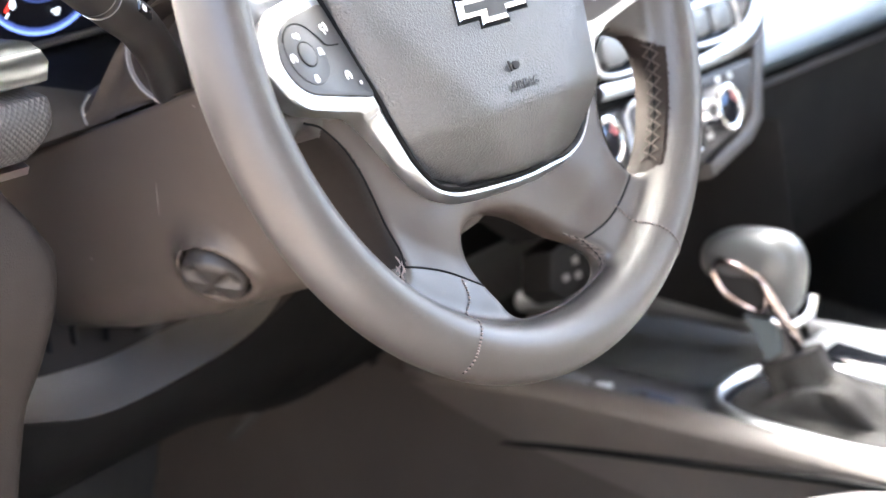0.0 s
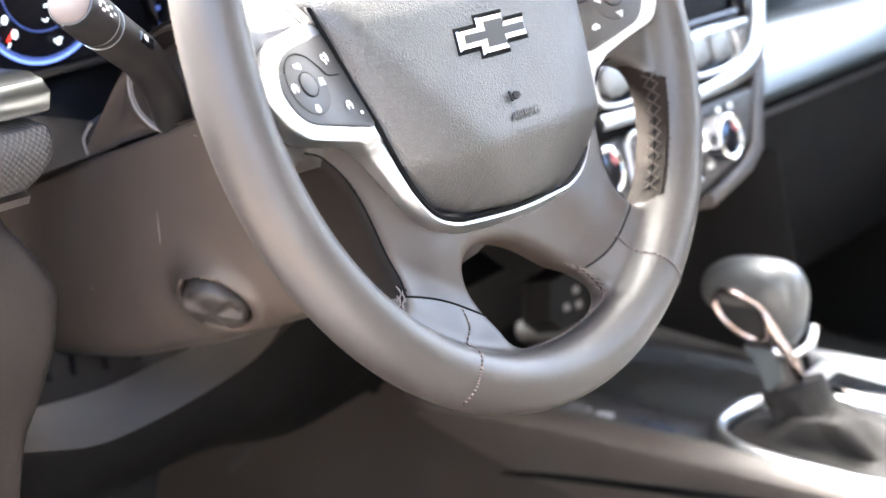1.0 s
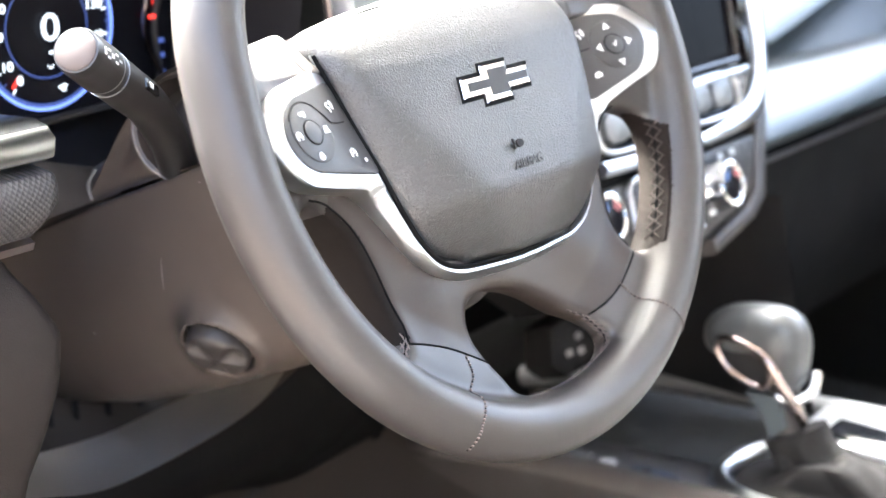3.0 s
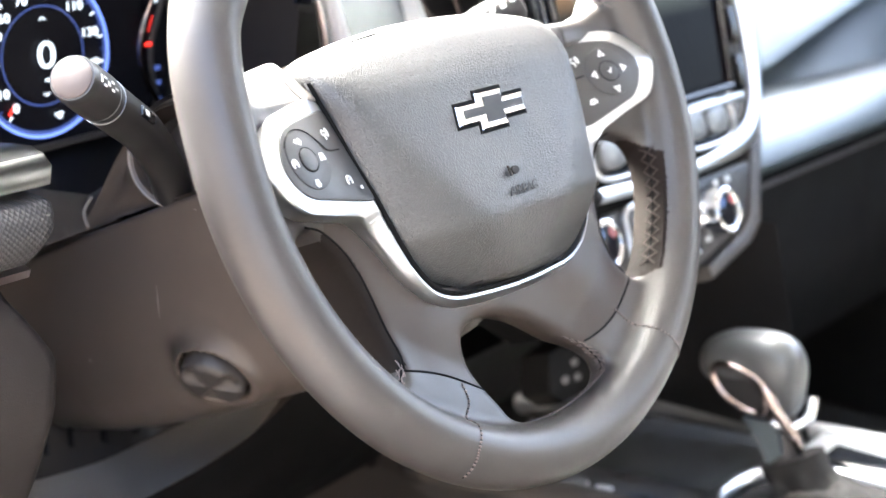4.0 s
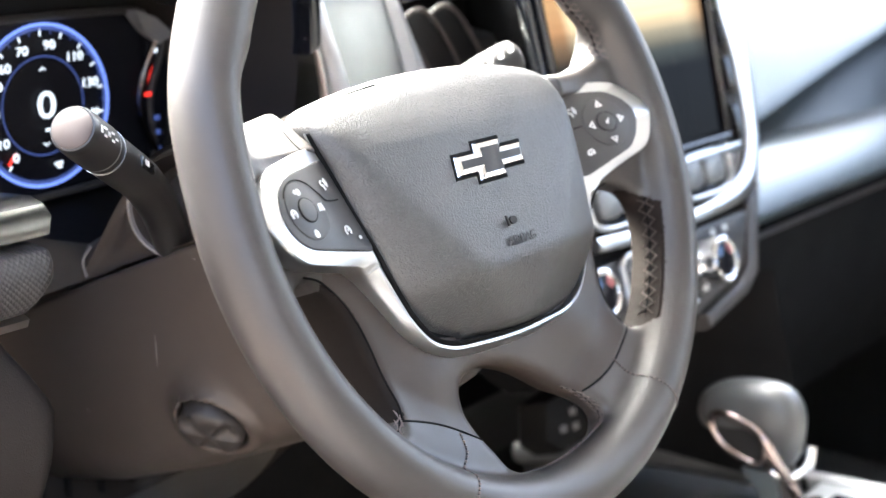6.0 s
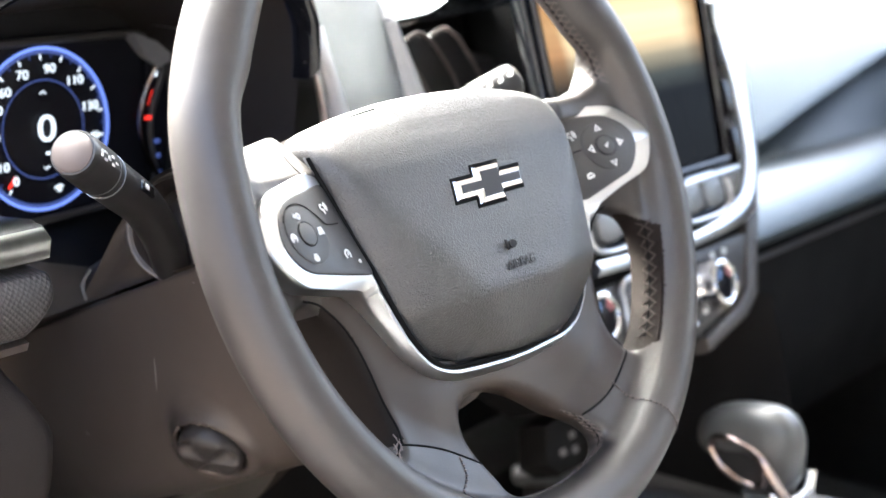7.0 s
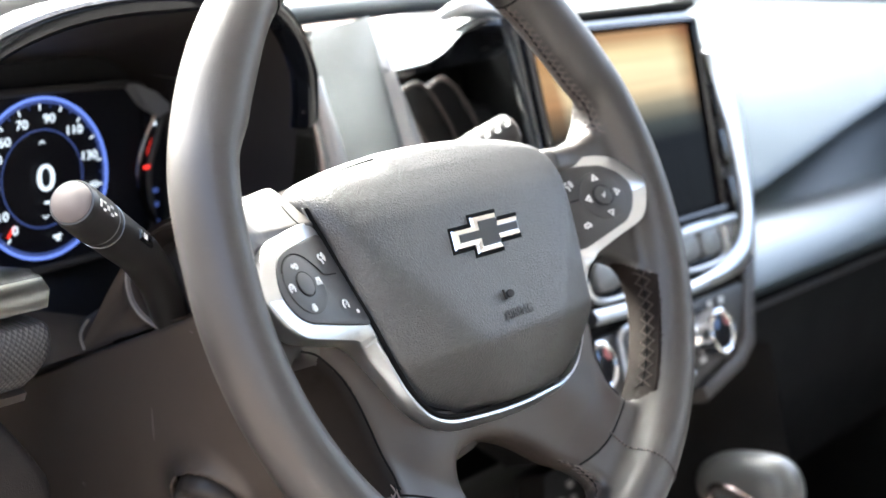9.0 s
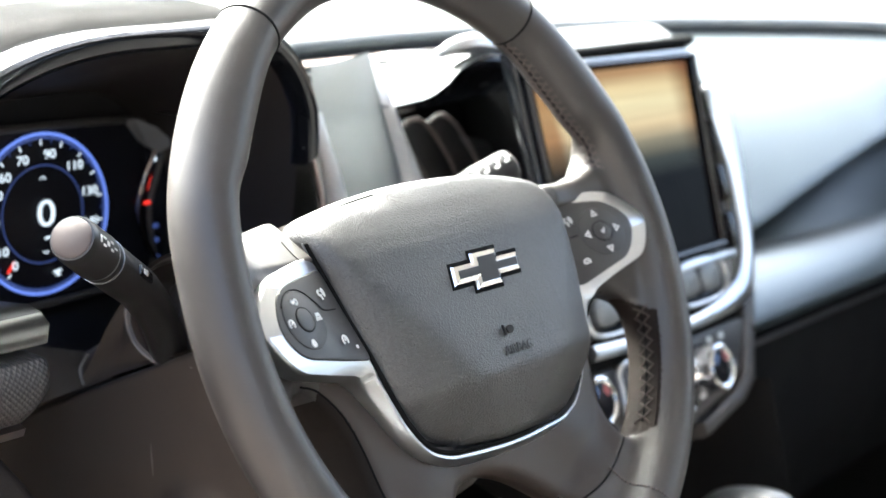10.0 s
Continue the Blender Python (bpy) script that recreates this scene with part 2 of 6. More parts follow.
def oval(cx, cy, rx, ry, n=32, power=2.0):
    out = []
    for i in range(n):
        a = 2 * math.pi * i / n
        c, s = math.cos(a), math.sin(a)
        out.append((cx + rx * math.copysign(abs(c) ** (2 / power), c), cy + ry * math.copysign(abs(s) ** (2 / power), s)))
    return out


def sheet(f, nu, nv, thick=0.0, bm=None):
    """A surface f(u, v) for u, v in 0..1, with a back at the given depth along -normal."""
    bm = bm or bmesh.new()
    g = [[bm.verts.new(tuple(f(i / nu, j / nv))) for j in range(nv + 1)] for i in range(nu + 1)]
    faces = [bm.faces.new((g[i][j], g[i + 1][j], g[i + 1][j + 1], g[i][j + 1])) for i in range(nu) for j in range(nv)]
    if thick:
        bmesh.ops.solidify(bm, geom=faces, thickness=thick)
    return bm


def poly_sdf(poly):
    """Signed distance to an outline, as a function of arrays x, y (inside is negative)."""
    p = np.array(poly, float)
    q = np.roll(p, -1, 0)

    def d(x, y):
        best = np.full(np.broadcast(x, y).shape, 1e9)
        inside = np.zeros(best.shape, bool)
        for (ax, ay), (bx, by) in zip(p, q):
            ex, ey = bx - ax, by - ay
            t = np.clip(((x - ax) * ex + (y - ay) * ey) / (ex * ex + ey * ey + 1e-15), 0, 1)
            best = np.minimum(best, (x - ax - t * ex) ** 2 + (y - ay - t * ey) ** 2)
            cross = ((ay > y) != (by > y)) & (x < ex * (y - ay) / (ey + 1e-15) + ax)
            inside ^= cross
        return np.where(inside, -np.sqrt(best), np.sqrt(best))
    return d


def smin(a, b, k):
    h = np.clip(0.5 + 0.5 * (b - a) / k, 0, 1)
    return b + (a - b) * h - k * h * (1 - h)


def smax(a, b, k):
    return -smin(-a, -b, k)


def solid(fn, lo, hi, step):
    """Points and quads of the surface fn(x, y, z) = 0."""
    ax = [np.arange(l, h + step, step) for l, h in zip(lo, hi)]
    X, Y, Z = ax[0][:, None, None], ax[1][None, :, None], ax[2][None, None, :]
    v = np.broadcast_to(fn(X, Y, Z), (len(ax[0]), len(ax[1]), len(ax[2]))).astype(np.float64)
    s = v < 0
    n = np.array(v.shape) - 1
    acc, cnt = np.zeros((*n, 3)), np.zeros(n)
    corner = [(i, j, k) for i in (0, 1) for j in (0, 1) for k in (0, 1)]

    def at(a, c):
        return a[c[0]:c[0] + n[0], c[1]:c[1] + n[1], c[2]:c[2] + n[2]]
    for a in corner:
        for d in range(3):
            if a[d]:
                continue
            b = tuple(c + (m == d) for m, c in enumerate(a))
            va, vb = at(v, a), at(v, b)
            m = at(s, a) != at(s, b)
            t = np.where(m, va / np.where(m, va - vb, 1), 0)
            for e in range(3):
                acc[..., e] += m * (a[e] + (t if e == d else 0))
            cnt += m
    on = cnt > 0
    idx = np.full(n, -1)
    idx[on] = np.arange(on.sum())
    base = np.stack(np.nonzero(on), 1)
    P = (base + acc[on] / cnt[on][:, None]) * step + np.array(lo)
    for _ in range(3):
        e = step * 0.1
        f0 = fn(P[:, 0], P[:, 1], P[:, 2])
        g = np.stack([(fn(*(P + e * np.eye(3)[d]).T) - f0) / e for d in range(3)], 1)
        P = P - np.clip(f0 / ((g ** 2).sum(1) + 1e-9), -step, step)[:, None] * g
    quads = []
    for d in range(3):
        u, w = (d + 1) % 3, (d + 2) % 3
        cut = [slice(1, -1)] * 3
        lo_c, hi_c = list(cut), list(cut)
        lo_c[d], hi_c[d] = slice(0, -1), slice(1, None)
        ch = s[tuple(lo_c)] != s[tuple(hi_c)]
        sg = s[tuple(lo_c)][ch]
        c = np.stack(np.nonzero(ch), 1)
        c[:, u] += 1
        c[:, w] += 1
        four = []
        for du, dw in ((0, 0), (-1, 0), (-1, -1), (0, -1)):
            o = c.copy()
            o[:, u] += du
            o[:, w] += dw
            four.append(idx[o[:, 0], o[:, 1], o[:, 2]])
        qd = np.stack(four, 1)
        qd[~sg] = qd[~sg][:, ::-1]
        quads.append(qd)
    return P, np.concatenate(quads)


def solid_mesh(name, P, Q, material, parent=None, label=""):
    used, inv = np.unique(Q, return_inverse=True)
    me = bpy.data.meshes.new(name)
    me.from_pydata(P[used].tolist(), [], inv.reshape(Q.shape).tolist())
    me.update()
    return link_mesh(name, me, material, parent, label)


def snap(fn, pts):
    """Points moved onto the surface fn = 0."""
    P = np.array(pts, float)
    for _ in range(6):
        e = 2e-4
        f0 = fn(P[:, 0], P[:, 1], P[:, 2])
        g = np.stack([(fn(*(P + e * np.eye(3)[d]).T) - f0) / e for d in range(3)], 1)
        P = P - (f0 / ((g ** 2).sum(1) + 1e-9))[:, None] * g
    return P


def words(name, body, size, m, material, parent, depth=0.0002, align="CENTER"):
    """Lettering as a mesh."""
    cu = bpy.data.curves.new(name, "FONT")
    cu.body, cu.size, cu.extrude, cu.align_x, cu.align_y = body, size, depth, align, "CENTER"
    tmp = bpy.data.objects.new("t", cu)
    me = bpy.data.meshes.new_from_object(tmp)
    bpy.data.objects.remove(tmp)
    bpy.data.curves.remove(cu)
    me.name = name
    me.materials.clear()
    ob = link_mesh(name, me, material, parent, smooth=False)
    ob.matrix_basis = m
    return ob


# ---- steering wheel ----
WHEEL_AT, RAKE = (0.0, 0.0, 1.08), 22.5
WHEEL_POSE = pose(*WHEEL_AT, 90 - RAKE, 0, 0)
RIM_R, RIM_A, RIM_D = 0.1755, 0.0156, 0.0165


BAG_OUTLINE = [(0, 0.0600), (0.040, 0.0580), (0.072, 0.0530), (0.090, 0.0465), (0.0962, 0.037), (0.0943, 0.015), (0.0906, -0.010), (0.0866, -0.030),
               (0.0848, -0.0465), (0.0793, -0.0625), (0.0680, -0.0773), (0.0515, -0.0842), (0.024, -0.0845), (0, -0.0838), (-0.024, -0.0820), (-0.0460, -0.0795),
               (-0.0606, -0.0730), (-0.0725, -0.0582), (-0.0815, -0.0400), (-0.0867, -0.0260), (-0.0915, -0.008), (-0.0950, 0.015), (-0.0985, 0.036),
               (-0.0972, 0.0455), (-0.0895, 0.0515), (-0.072, 0.0555), (-0.040, 0.0590)]
BAG_LINE = [tuple(q) for q in spline(BAG_OUTLINE, 176, True)]
HOLE_SIDE = [(0.124, -0.030), (0.139, -0.031), (0.150, -0.042), (0.151, -0.058), (0.143, -0.078), (0.128, -0.098), (0.112, -0.110), (0.103, -0.109), (0.099, -0.095), (0.102, -0.070), (0.108, -0.048)]
HOLE_LOW = [(-0.040, -0.1005), (-0.0223, -0.0985), (-0.004, -0.1030), (0.0121, -0.1110), (0.0318, -0.1250), (0.0455, -0.1350), (0.0550, -0.1480), (0.0510, -0.1565), (0.0361, -0.1603), (0.0128, -0.1628), (-0.0122, -0.1612), (-0.0290, -0.1575), (-0.0360, -0.1525), (-0.0400, -0.1420), (-0.0440, -0.1290), (-0.0465, -0.110)]
HOLE_TOP = [(0.20, 0.20), (0.20, 0.10), (0.166, 0.080), (0.1560, 0.0570), (0.1450, 0.0470), (0.1270, 0.0430), (0.110, 0.0430), (0.0935, 0.0440), (0.070, 0.030), (-0.070, 0.030), (-0.0950, 0.040), (-0.0985, 0.0545),
            (-0.1050, 0.0545), (-0.1140, 0.0520), (-0.1288, 0.0478), (-0.1417, 0.0445), (-0.1534, 0.0410), (-0.175, 0.045), (-0.20, 0.10), (-0.20, 0.20)]
# the wheel stands turned by about one degree, so its two sides differ a little
BEZEL_LINE = [(0, 0.030), (0.0958, 0.0390), (0.1175, 0.0365), (0.1451, 0.0309), (0.1518, 0.0271), (0.1626, 0.0152), (0.1653, 0.0100), (0.1637, 0.0046), (0.1563, -0.0068),
              (0.1493, -0.0126), (0.1284, -0.0177), (0.1077, -0.0239), (0.0981, -0.0285), (0.0918, -0.0402), (0.0872, -0.055), (0.0805, -0.0690), (0.0700, -0.0822),
              (0.0528, -0.0900), (0.0237, -0.0925), (-0.0025, -0.0922), (-0.0268, -0.0908), (-0.0493, -0.0880), (-0.0645, -0.0802), (-0.0775, -0.0669), (-0.0921, -0.0440),
              (-0.0987, -0.0345), (-0.1044, -0.0300), (-0.125, -0.0262), (-0.1503, -0.0212), (-0.1604, -0.0140), (-0.1677, 0.0007), (-0.1674, 0.0045), (-0.1516, 0.0213),
              (-0.143, 0.0259), (-0.1061, 0.0327), (-0.095, 0.0350)]
POD_RIGHT = [(0.0985, 0.0303), (0.1203, 0.0285), (0.1367, 0.0260), (0.1461, 0.0197), (0.1513, 0.0121), (0.1507, 0.0050), (0.1444, -0.0043), (0.1367, -0.0106), (0.1095, -0.0170), (0.0890, -0.0218)]
POD_LEFT = [(-0.1000, 0.0255), (-0.1308, 0.0214), (-0.1404, 0.0188), (-0.146, 0.0155), (-0.1506, 0.0093), (-0.1540, 0.0016), (-0.1522, -0.0060), (-0.1474, -0.0125), (-0.1398, -0.0160), (-0.0905, -0.0245)]
in_side, in_low, in_top = poly_sdf(spline(HOLE_SIDE, 60, True)), poly_sdf(spline(HOLE_LOW, 70, True)), poly_sdf(HOLE_TOP)


def step01(x, a, b):
    t = np.clip((x - a) / (b - a), 0, 1)
    return t * t * (3 - 2 * t)


def rim_field(x, y, z):
    r = np.sqrt(x * x + y * y)
    th = np.degrees(np.arctan2(y, np.abs(x)))
    swell = 0.0046 * step01(th, 22, 31) * (1 - step01(th, 36, 54))
    a = RIM_A + swell * 0.5
    rc = RIM_R - swell * 0.5 + 0.0030 * step01(th, 4, 22) * (1 - step01(th, 70, 88)) * step01(-x, -0.01, 0.03)
    d = RIM_D
    u, w = (r - rc) / a, z / d
    k = np.sqrt(u * u + w * w) + 1e-9
    return (k - 1) * np.minimum(a, d)


def hub_front(x, y):
    r = np.sqrt(x * x + y * y)
    low = -0.0135 + 0.0095 * step01(r, 0.125, 0.155)
    ax_, ay_ = np.abs(x) - 0.062, y + 0.085
    across = ax_ * 0.936 + ay_ * 0.351
    low = low + 0.0025 * np.exp(-(across / 0.021) ** 2) * step01(-y, 0.070, 0.098) * (1 - step01(r, 0.128, 0.150))
    arm = -0.024 + 0.0195 * step01(np.abs(x), 0.0965 + 0.002 * (x < 0), 0.1045 - 0.003 * (x < 0)) + 0.004 * step01(np.abs(x), 0.115, 0.150)
    under = np.minimum(arm, -0.0338 + 0.264 * np.abs(x) - 0.215 * y)
    arm = arm - 0.0035 * (x < 0) * (1 - step01(np.abs(x), 0.135, 0.155))
    up = under + (arm - under) * np.maximum(step01(y, 0.024, 0.030), step01(np.abs(x), 0.146, 0.160))
    up = up - 0.85 * np.maximum(0.0, y - 0.0310) * step01(-x, 0.09, 0.10) * (1 - step01(-x, 0.135, 0.160))
    return low + (up - low) * step01(y, -0.035, 0.005)


def hub_field(x, y, z):
    ax = np.abs(x)
    r = np.sqrt(x * x + y * y)
    d2 = smax(r - 0.171, -in_side(ax, y), 0.003)
    d2 = smax(d2, -in_low(x, y), 0.003)
    d2 = smax(d2, -in_top(x, y), 0.004)
    h = 0.0090 + 0.020 * step01(-y, 0.015, 0.035) * (1 - step01(r + 0.014 * (x > 0), 0.128, 0.148)) * step01(ax, 0.070, 0.085)
    h = h + 0.004 * step01(y, 0.025, 0.035)
    band = np.abs(z - (hub_front(x, y) - h)) - h
    return smax(d2, band, 0.007 + (0.005 * step01(x, -0.02, 0.02) - 0.003) * step01(y, 0.020, 0.034))


def wheel_field(x, y, z):
    return smin(rim_field(x, y, z), hub_field(x, y, z), 0.010)


def drape(pts):
    """Points (x, y) laid on the driver's side of the wheel."""
    out = []
    zs = np.linspace(0.030, -0.040, 281)
    for x, y in pts:
        f = wheel_field(np.full(281, x), np.full(281, y), zs)
        k = int(np.argmax(f < 0.0)) if (f < 0.0).any() else 200
        out.append((x, y, zs[k]))
    return snap(wheel_field, out)


def seam_side(x, y):
    """Above 0 outside the line where the leather of the rim ends on the lower spokes."""
    ax = np.abs(x)
    a, b = np.array((0.100, -0.1060)), np.array((0.046, -0.1320))
    n = np.array((-(b - a)[1], (b - a)[0]))
    n /= np.linalg.norm(n)
    bow = np.where(x > 0, -0.0055, 0.003) * np.sin(np.clip((ax - 0.046) / 0.054, 0, 1) * np.pi)
    return (ax - a[0]) * n[0] + (y - a[1]) * n[1] + bow


def pod_height(x, y):
    return np.clip(-0.0322 + 0.264 * np.abs(x) - 0.215 * y, -0.020, 0.015)


def bezel_height(x, y):
    k = step01(-y, 0.012, 0.060)
    side = 0.0030 * step01(x, 0.078, 0.088) * step01(-y, 0.016, 0.026) * (1 - step01(-y, 0.050, 0.066)) * (1 - step01(x, 0.100, 0.108))
    return side + (pod_height(x, y) + 0.0022) * (1 - k) + (-0.0050 - 0.003 * step01(-y, 0.05, 0.09)) * k


def bag_height(x, y):
    """A flat front with creases: a lid falling back at the top, two side facets and a lower facet turned under."""
    ridge = np.interp(y, (-0.088, -0.080, -0.066, -0.0505, -0.0465, -0.015, 0.005, 0.024, 0.034, 0.046, 0.055, 0.061, 0.066), (-0.0055, 0.0010, 0.0087, 0.0160, 0.0163, 0.0124, 0.0092, 0.0060, 0.0022, -0.0036, -0.0090, -0.0135, -0.0180))
    d = ((np.abs(x) - 0.0440) * 0.785 - (y + 0.0438) * 0.62 + 0.0035 * (x < 0)) / 0.0028
    facet = 0.0028 * np.log1p(np.exp(np.clip(d, -30, 30)))
    return ridge - 0.0022 * step01(np.abs(x), 0.030, 0.102) - np.where(x < 0, 0.52, 0.28) * facet


def make_wheel():
    w = thing("steering_wheel", "dark leather steering wheel with stitched grips, silver bezel and round rim", "steering wheel", WHEEL_POSE)
    P, Q = solid(wheel_field, (-0.198, -0.196, -0.078), (0.196, 0.196, 0.024), 0.0016)
    C = P[Q].mean(1)
    r = np.hypot(C[:, 0], C[:, 1])
    upper = C[:, 1] > -0.028
    cover = (~upper & (seam_side(C[:, 0], C[:, 1]) < 0) & (r < 0.150) & ~((np.abs(C[:, 0]) > 0.118)))
    low_grip = ~cover & (np.degrees(np.arctan2(C[:, 1], np.abs(C[:, 0]))) < -58.7)
    top_grip = ~cover & (np.degrees(np.arctan2(C[:, 1], np.abs(C[:, 0]))) > 53)
    N = np.cross(P[Q[:, 2]] - P[Q[:, 0]], P[Q[:, 3]] - P[Q[:, 1]])
    N /= np.linalg.norm(N, axis=1)[:, None] + 1e-12
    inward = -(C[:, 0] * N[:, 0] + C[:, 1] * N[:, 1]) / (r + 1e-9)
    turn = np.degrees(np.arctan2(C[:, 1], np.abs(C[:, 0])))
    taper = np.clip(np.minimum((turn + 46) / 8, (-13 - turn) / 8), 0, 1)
    # inner grip faces that take the leather with shade in its colour
    shade_face = ~cover & (in_side(np.abs(C[:, 0]), C[:, 1]) < 0.0060 * taper) & (inward > 0.20) & (r > 0.130) & ((r < 0.1612) | ((C[:, 2] < -0.006) & (r < 0.172))) & (turn < -13)
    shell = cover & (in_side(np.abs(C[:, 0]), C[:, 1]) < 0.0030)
    solid_mesh("rim", P, Q[~cover & ~low_grip & ~top_grip & ~shade_face], LEATHER, w, "smooth dark leather grip sections of the rim")
    solid_mesh("lower_rim_section", P, Q[low_grip], LEATHER, w, "smooth leather lower section of the rim")
    solid_mesh("upper_rim_section", P, Q[top_grip], LEATHER, w, "smooth leather upper section of the rim")
    solid_mesh("spoke_cover", P, Q[cover & ~shell], SPOKE, w, "satin dark plastic cover of the lower spokes")
    for near in (C[:, 0] < 0, C[:, 0] >= 0):
        solid_mesh("spoke_shell", P, Q[shell & near], BACKSHELL, w, "brown-black back shell of the lower spoke")
        solid_mesh("grip_inner_shade", P, Q[shade_face & near], GRIP, w, "stitched leather inner face of the grip, darkened for its shade")

    # seams: dark joints and sewn lines
    for sx in (-1, 1):
        line = [(sx * ((0.104 if sx > 0 else 0.100) - (0.058 if sx > 0 else 0.054) * k / 24), -0.106 - 0.026 * k / 24 + (0.003 if sx < 0 else -0.0060) * math.sin(math.pi * k / 24)) for k in range(25)]
        part("seam", tube(drape(line), 0.0006, 8), GAP, w, "dark open seam")
        edge = spline([(0.1300, -0.0262), (0.1180, -0.0310), (0.1055, -0.0470), (0.0990, -0.0690), (0.0960, -0.0950), (0.0985, -0.1050)], 40)
        part("seam", tube(drape([(sx * x, y) for x, y in edge]), 0.0006, 8), GAP, w, "dark open seam")
        for a0 in (53.0,):
            pts = []
            for k in range(41):
                f = math.radians(-50 + 270 * k / 40)
                rr = RIM_R + 0.018 * math.cos(f)
                a = math.radians(a0)
                pts.append((sx * rr * math.cos(a), rr * math.sin(a), 0.018 * math.sin(f)))
            part("seam", tube(snap(wheel_field, pts), 0.0007, 8), GAP, w, "dark open seam")
        # sewn line on the lower section
        n = 24
        sewn = [(0.0770, -0.1222), (0.0880, -0.1424), (0.0990, -0.1625)] if sx > 0 else [(0.0619, -0.1237), (0.0655, -0.1340), (0.0810, -0.1425), (0.0909, -0.1502), (0.0947, -0.1558), (0.0985, -0.1620)]
        pts = drape([(sx * x, y) for x, y in spline(sewn, 2 * n + 1)])
        part("seam", tube(pts, 0.0004, 6), GAP, w, "dark open seam")
        for k in range(n):
            part("stitch", tube([pts[2 * k], (pts[2 * k] + pts[2 * k + 1]) / 2 + (0, 0, 0.0004), pts[2 * k + 1]], [0.0005, 0.0008, 0.0005], 6), DARKTHREAD if sx > 0 else THREAD, w)

    collar = snap(wheel_field, [(-0.1085 - 0.002 * math.sin(math.pi * k / 12), 0.0325 + 0.0185 * k / 12, 0.004 - 0.012 * (k / 12) ** 2) for k in range(13)])
    part("seam", tube(collar, 0.0004, 8), GAP, w, "dark open seam")

    # crossed stitching along the inner side of the rim
    def cross_stitch(path, wide, lean, material):
        p = np.array(path, float)
        d = np.diff(p, axis=0)
        lines = []
        for i in range(len(d)):
            for s in (-1, 1):
                a, b = p[i] + (0, 0, wide * s), p[i] + d[i] * lean - (0, 0, wide * s)
                lines += [a + (b - a) * f for f in (0, 0.25, 0.5, 0.75, 1)]
        q = snap(wheel_field, lines + list(p))
        e = 3e-4
        f0 = wheel_field(*q.T)
        g = np.stack([wheel_field(*(q + e * np.eye(3)[k]).T) - f0 for k in range(3)], 1)
        q = q + g / (np.linalg.norm(g, axis=1)[:, None] + 1e-12) * 0.0003
        for i in range(len(lines) // 5):
            part("stitch", tube(q[5 * i:5 * i + 5], [0.0003, 0.0005, 0.0006, 0.0005, 0.0003], 5), material, w)
        part("seam", tube(q[len(lines):], 0.0005, 6), GAP, w, "dark open seam")

    # cord added to cover the ragged border of the darkened grip faces
    for sx in (1, -1):
        shade_edge = [(sx * 0.1612 * math.cos(math.radians(a)), 0.1612 * math.sin(math.radians(a)), 0.004) for a in range(-43, -19)]
        part("seam", tube(snap(wheel_field, shade_edge), 0.0007, 6), GRIP, w, "brown cord added over the border of the darkened grip face")

    def ring_path(a0, a1, n, sx, z=-0.003):
        return [(sx * (RIM_R - 0.018) * math.cos(math.radians(a0 + (a1 - a0) * k / n)), (RIM_R - 0.018) * math.sin(math.radians(a0 + (a1 - a0) * k / n)), z) for k in range(n + 1)]
    for sx in (1, -1):
        cross_stitch(ring_path(53, 17, 20, sx), 0.0055, 1.5, DARKTHREAD)
        cross_stitch(ring_path(-15, -42, 10, sx), 0.0055, 1.1, GRIPTHREAD)
    low = [q for q in spline([(0.033, -0.1265), (0.0445, -0.1375), (0.0500, -0.1480), (0.0470, -0.1560), (0.030, -0.1610), (0.005, -0.1628), (-0.022, -0.1592)], 25)]
    cross_stitch([(x, y, -0.010) for x, y in low], 0.0035, 1.6, DARKTHREAD)
    cross_stitch([(-x, y, -0.008) for x, y in spline([(0.100, -0.100), (0.104, -0.109), (0.112, -0.1115)], 5)], 0.0035, 1.6, THREAD)

    # silver bezel round the airbag and the button fields
    def reach(line, a):
        """How far an outline lies from the middle in the direction a."""
        c, d = np.array((0.0, -0.010)), np.array((math.cos(a), math.sin(a)))
        best = 0.0
        for p, q in zip(line, line[1:] + line[:1]):
            p, e = np.array(p) - c, np.array(q) - np.array(p)
            k = d[0] * -e[1] + d[1] * e[0]
            if abs(k) < 1e-12:
                continue
            t, f = (p[0] * -e[1] + p[1] * e[0]) / k, (d[0] * p[1] - d[1] * p[0]) / k
            if t > 0 and -1e-9 <= f <= 1 + 1e-9:
                best = max(best, t)
        return best
    soft_bezel = rounded(BEZEL_LINE, 0.006, 7)
    angs = [math.atan2(y + 0.010, x) for x, y in soft_bezel]
    angs = sorted({round(a - 2 * math.pi if a > math.pi / 2 else a, 5) for a in angs})
    angs = [a for a in angs if math.radians(-206) < a < math.radians(26)]
    loops = []
    for a in angs:
        ro, ri = reach(soft_bezel, a), reach(BAG_LINE, a) + 0.0026 - 0.0020 * float(step01(np.array(a), -1.5, -0.9))
        ro = max(ro, ri + 0.0006)
        d = min(1.0, (ro - ri) / 0.006)
        lp = []
        fold = float(step01(np.array(-(-0.010 + ro * math.sin(a))), 0.024, 0.040))
        for f, dz, dlow in ((0, -0.012, -0.012), (0, -0.0012, -0.0008), (0.12, 0.0, 0.0004), (0.35, 0.0006, 0.0007), (0.46, 0.0006, 0.0002), (0.82, 0.0, -0.0034), (0.95, -0.0010, -0.0050), (1.0, -0.0028, -0.0075), (1.0, -0.012, -0.016)):
            dz = dz + (dlow - dz) * fold
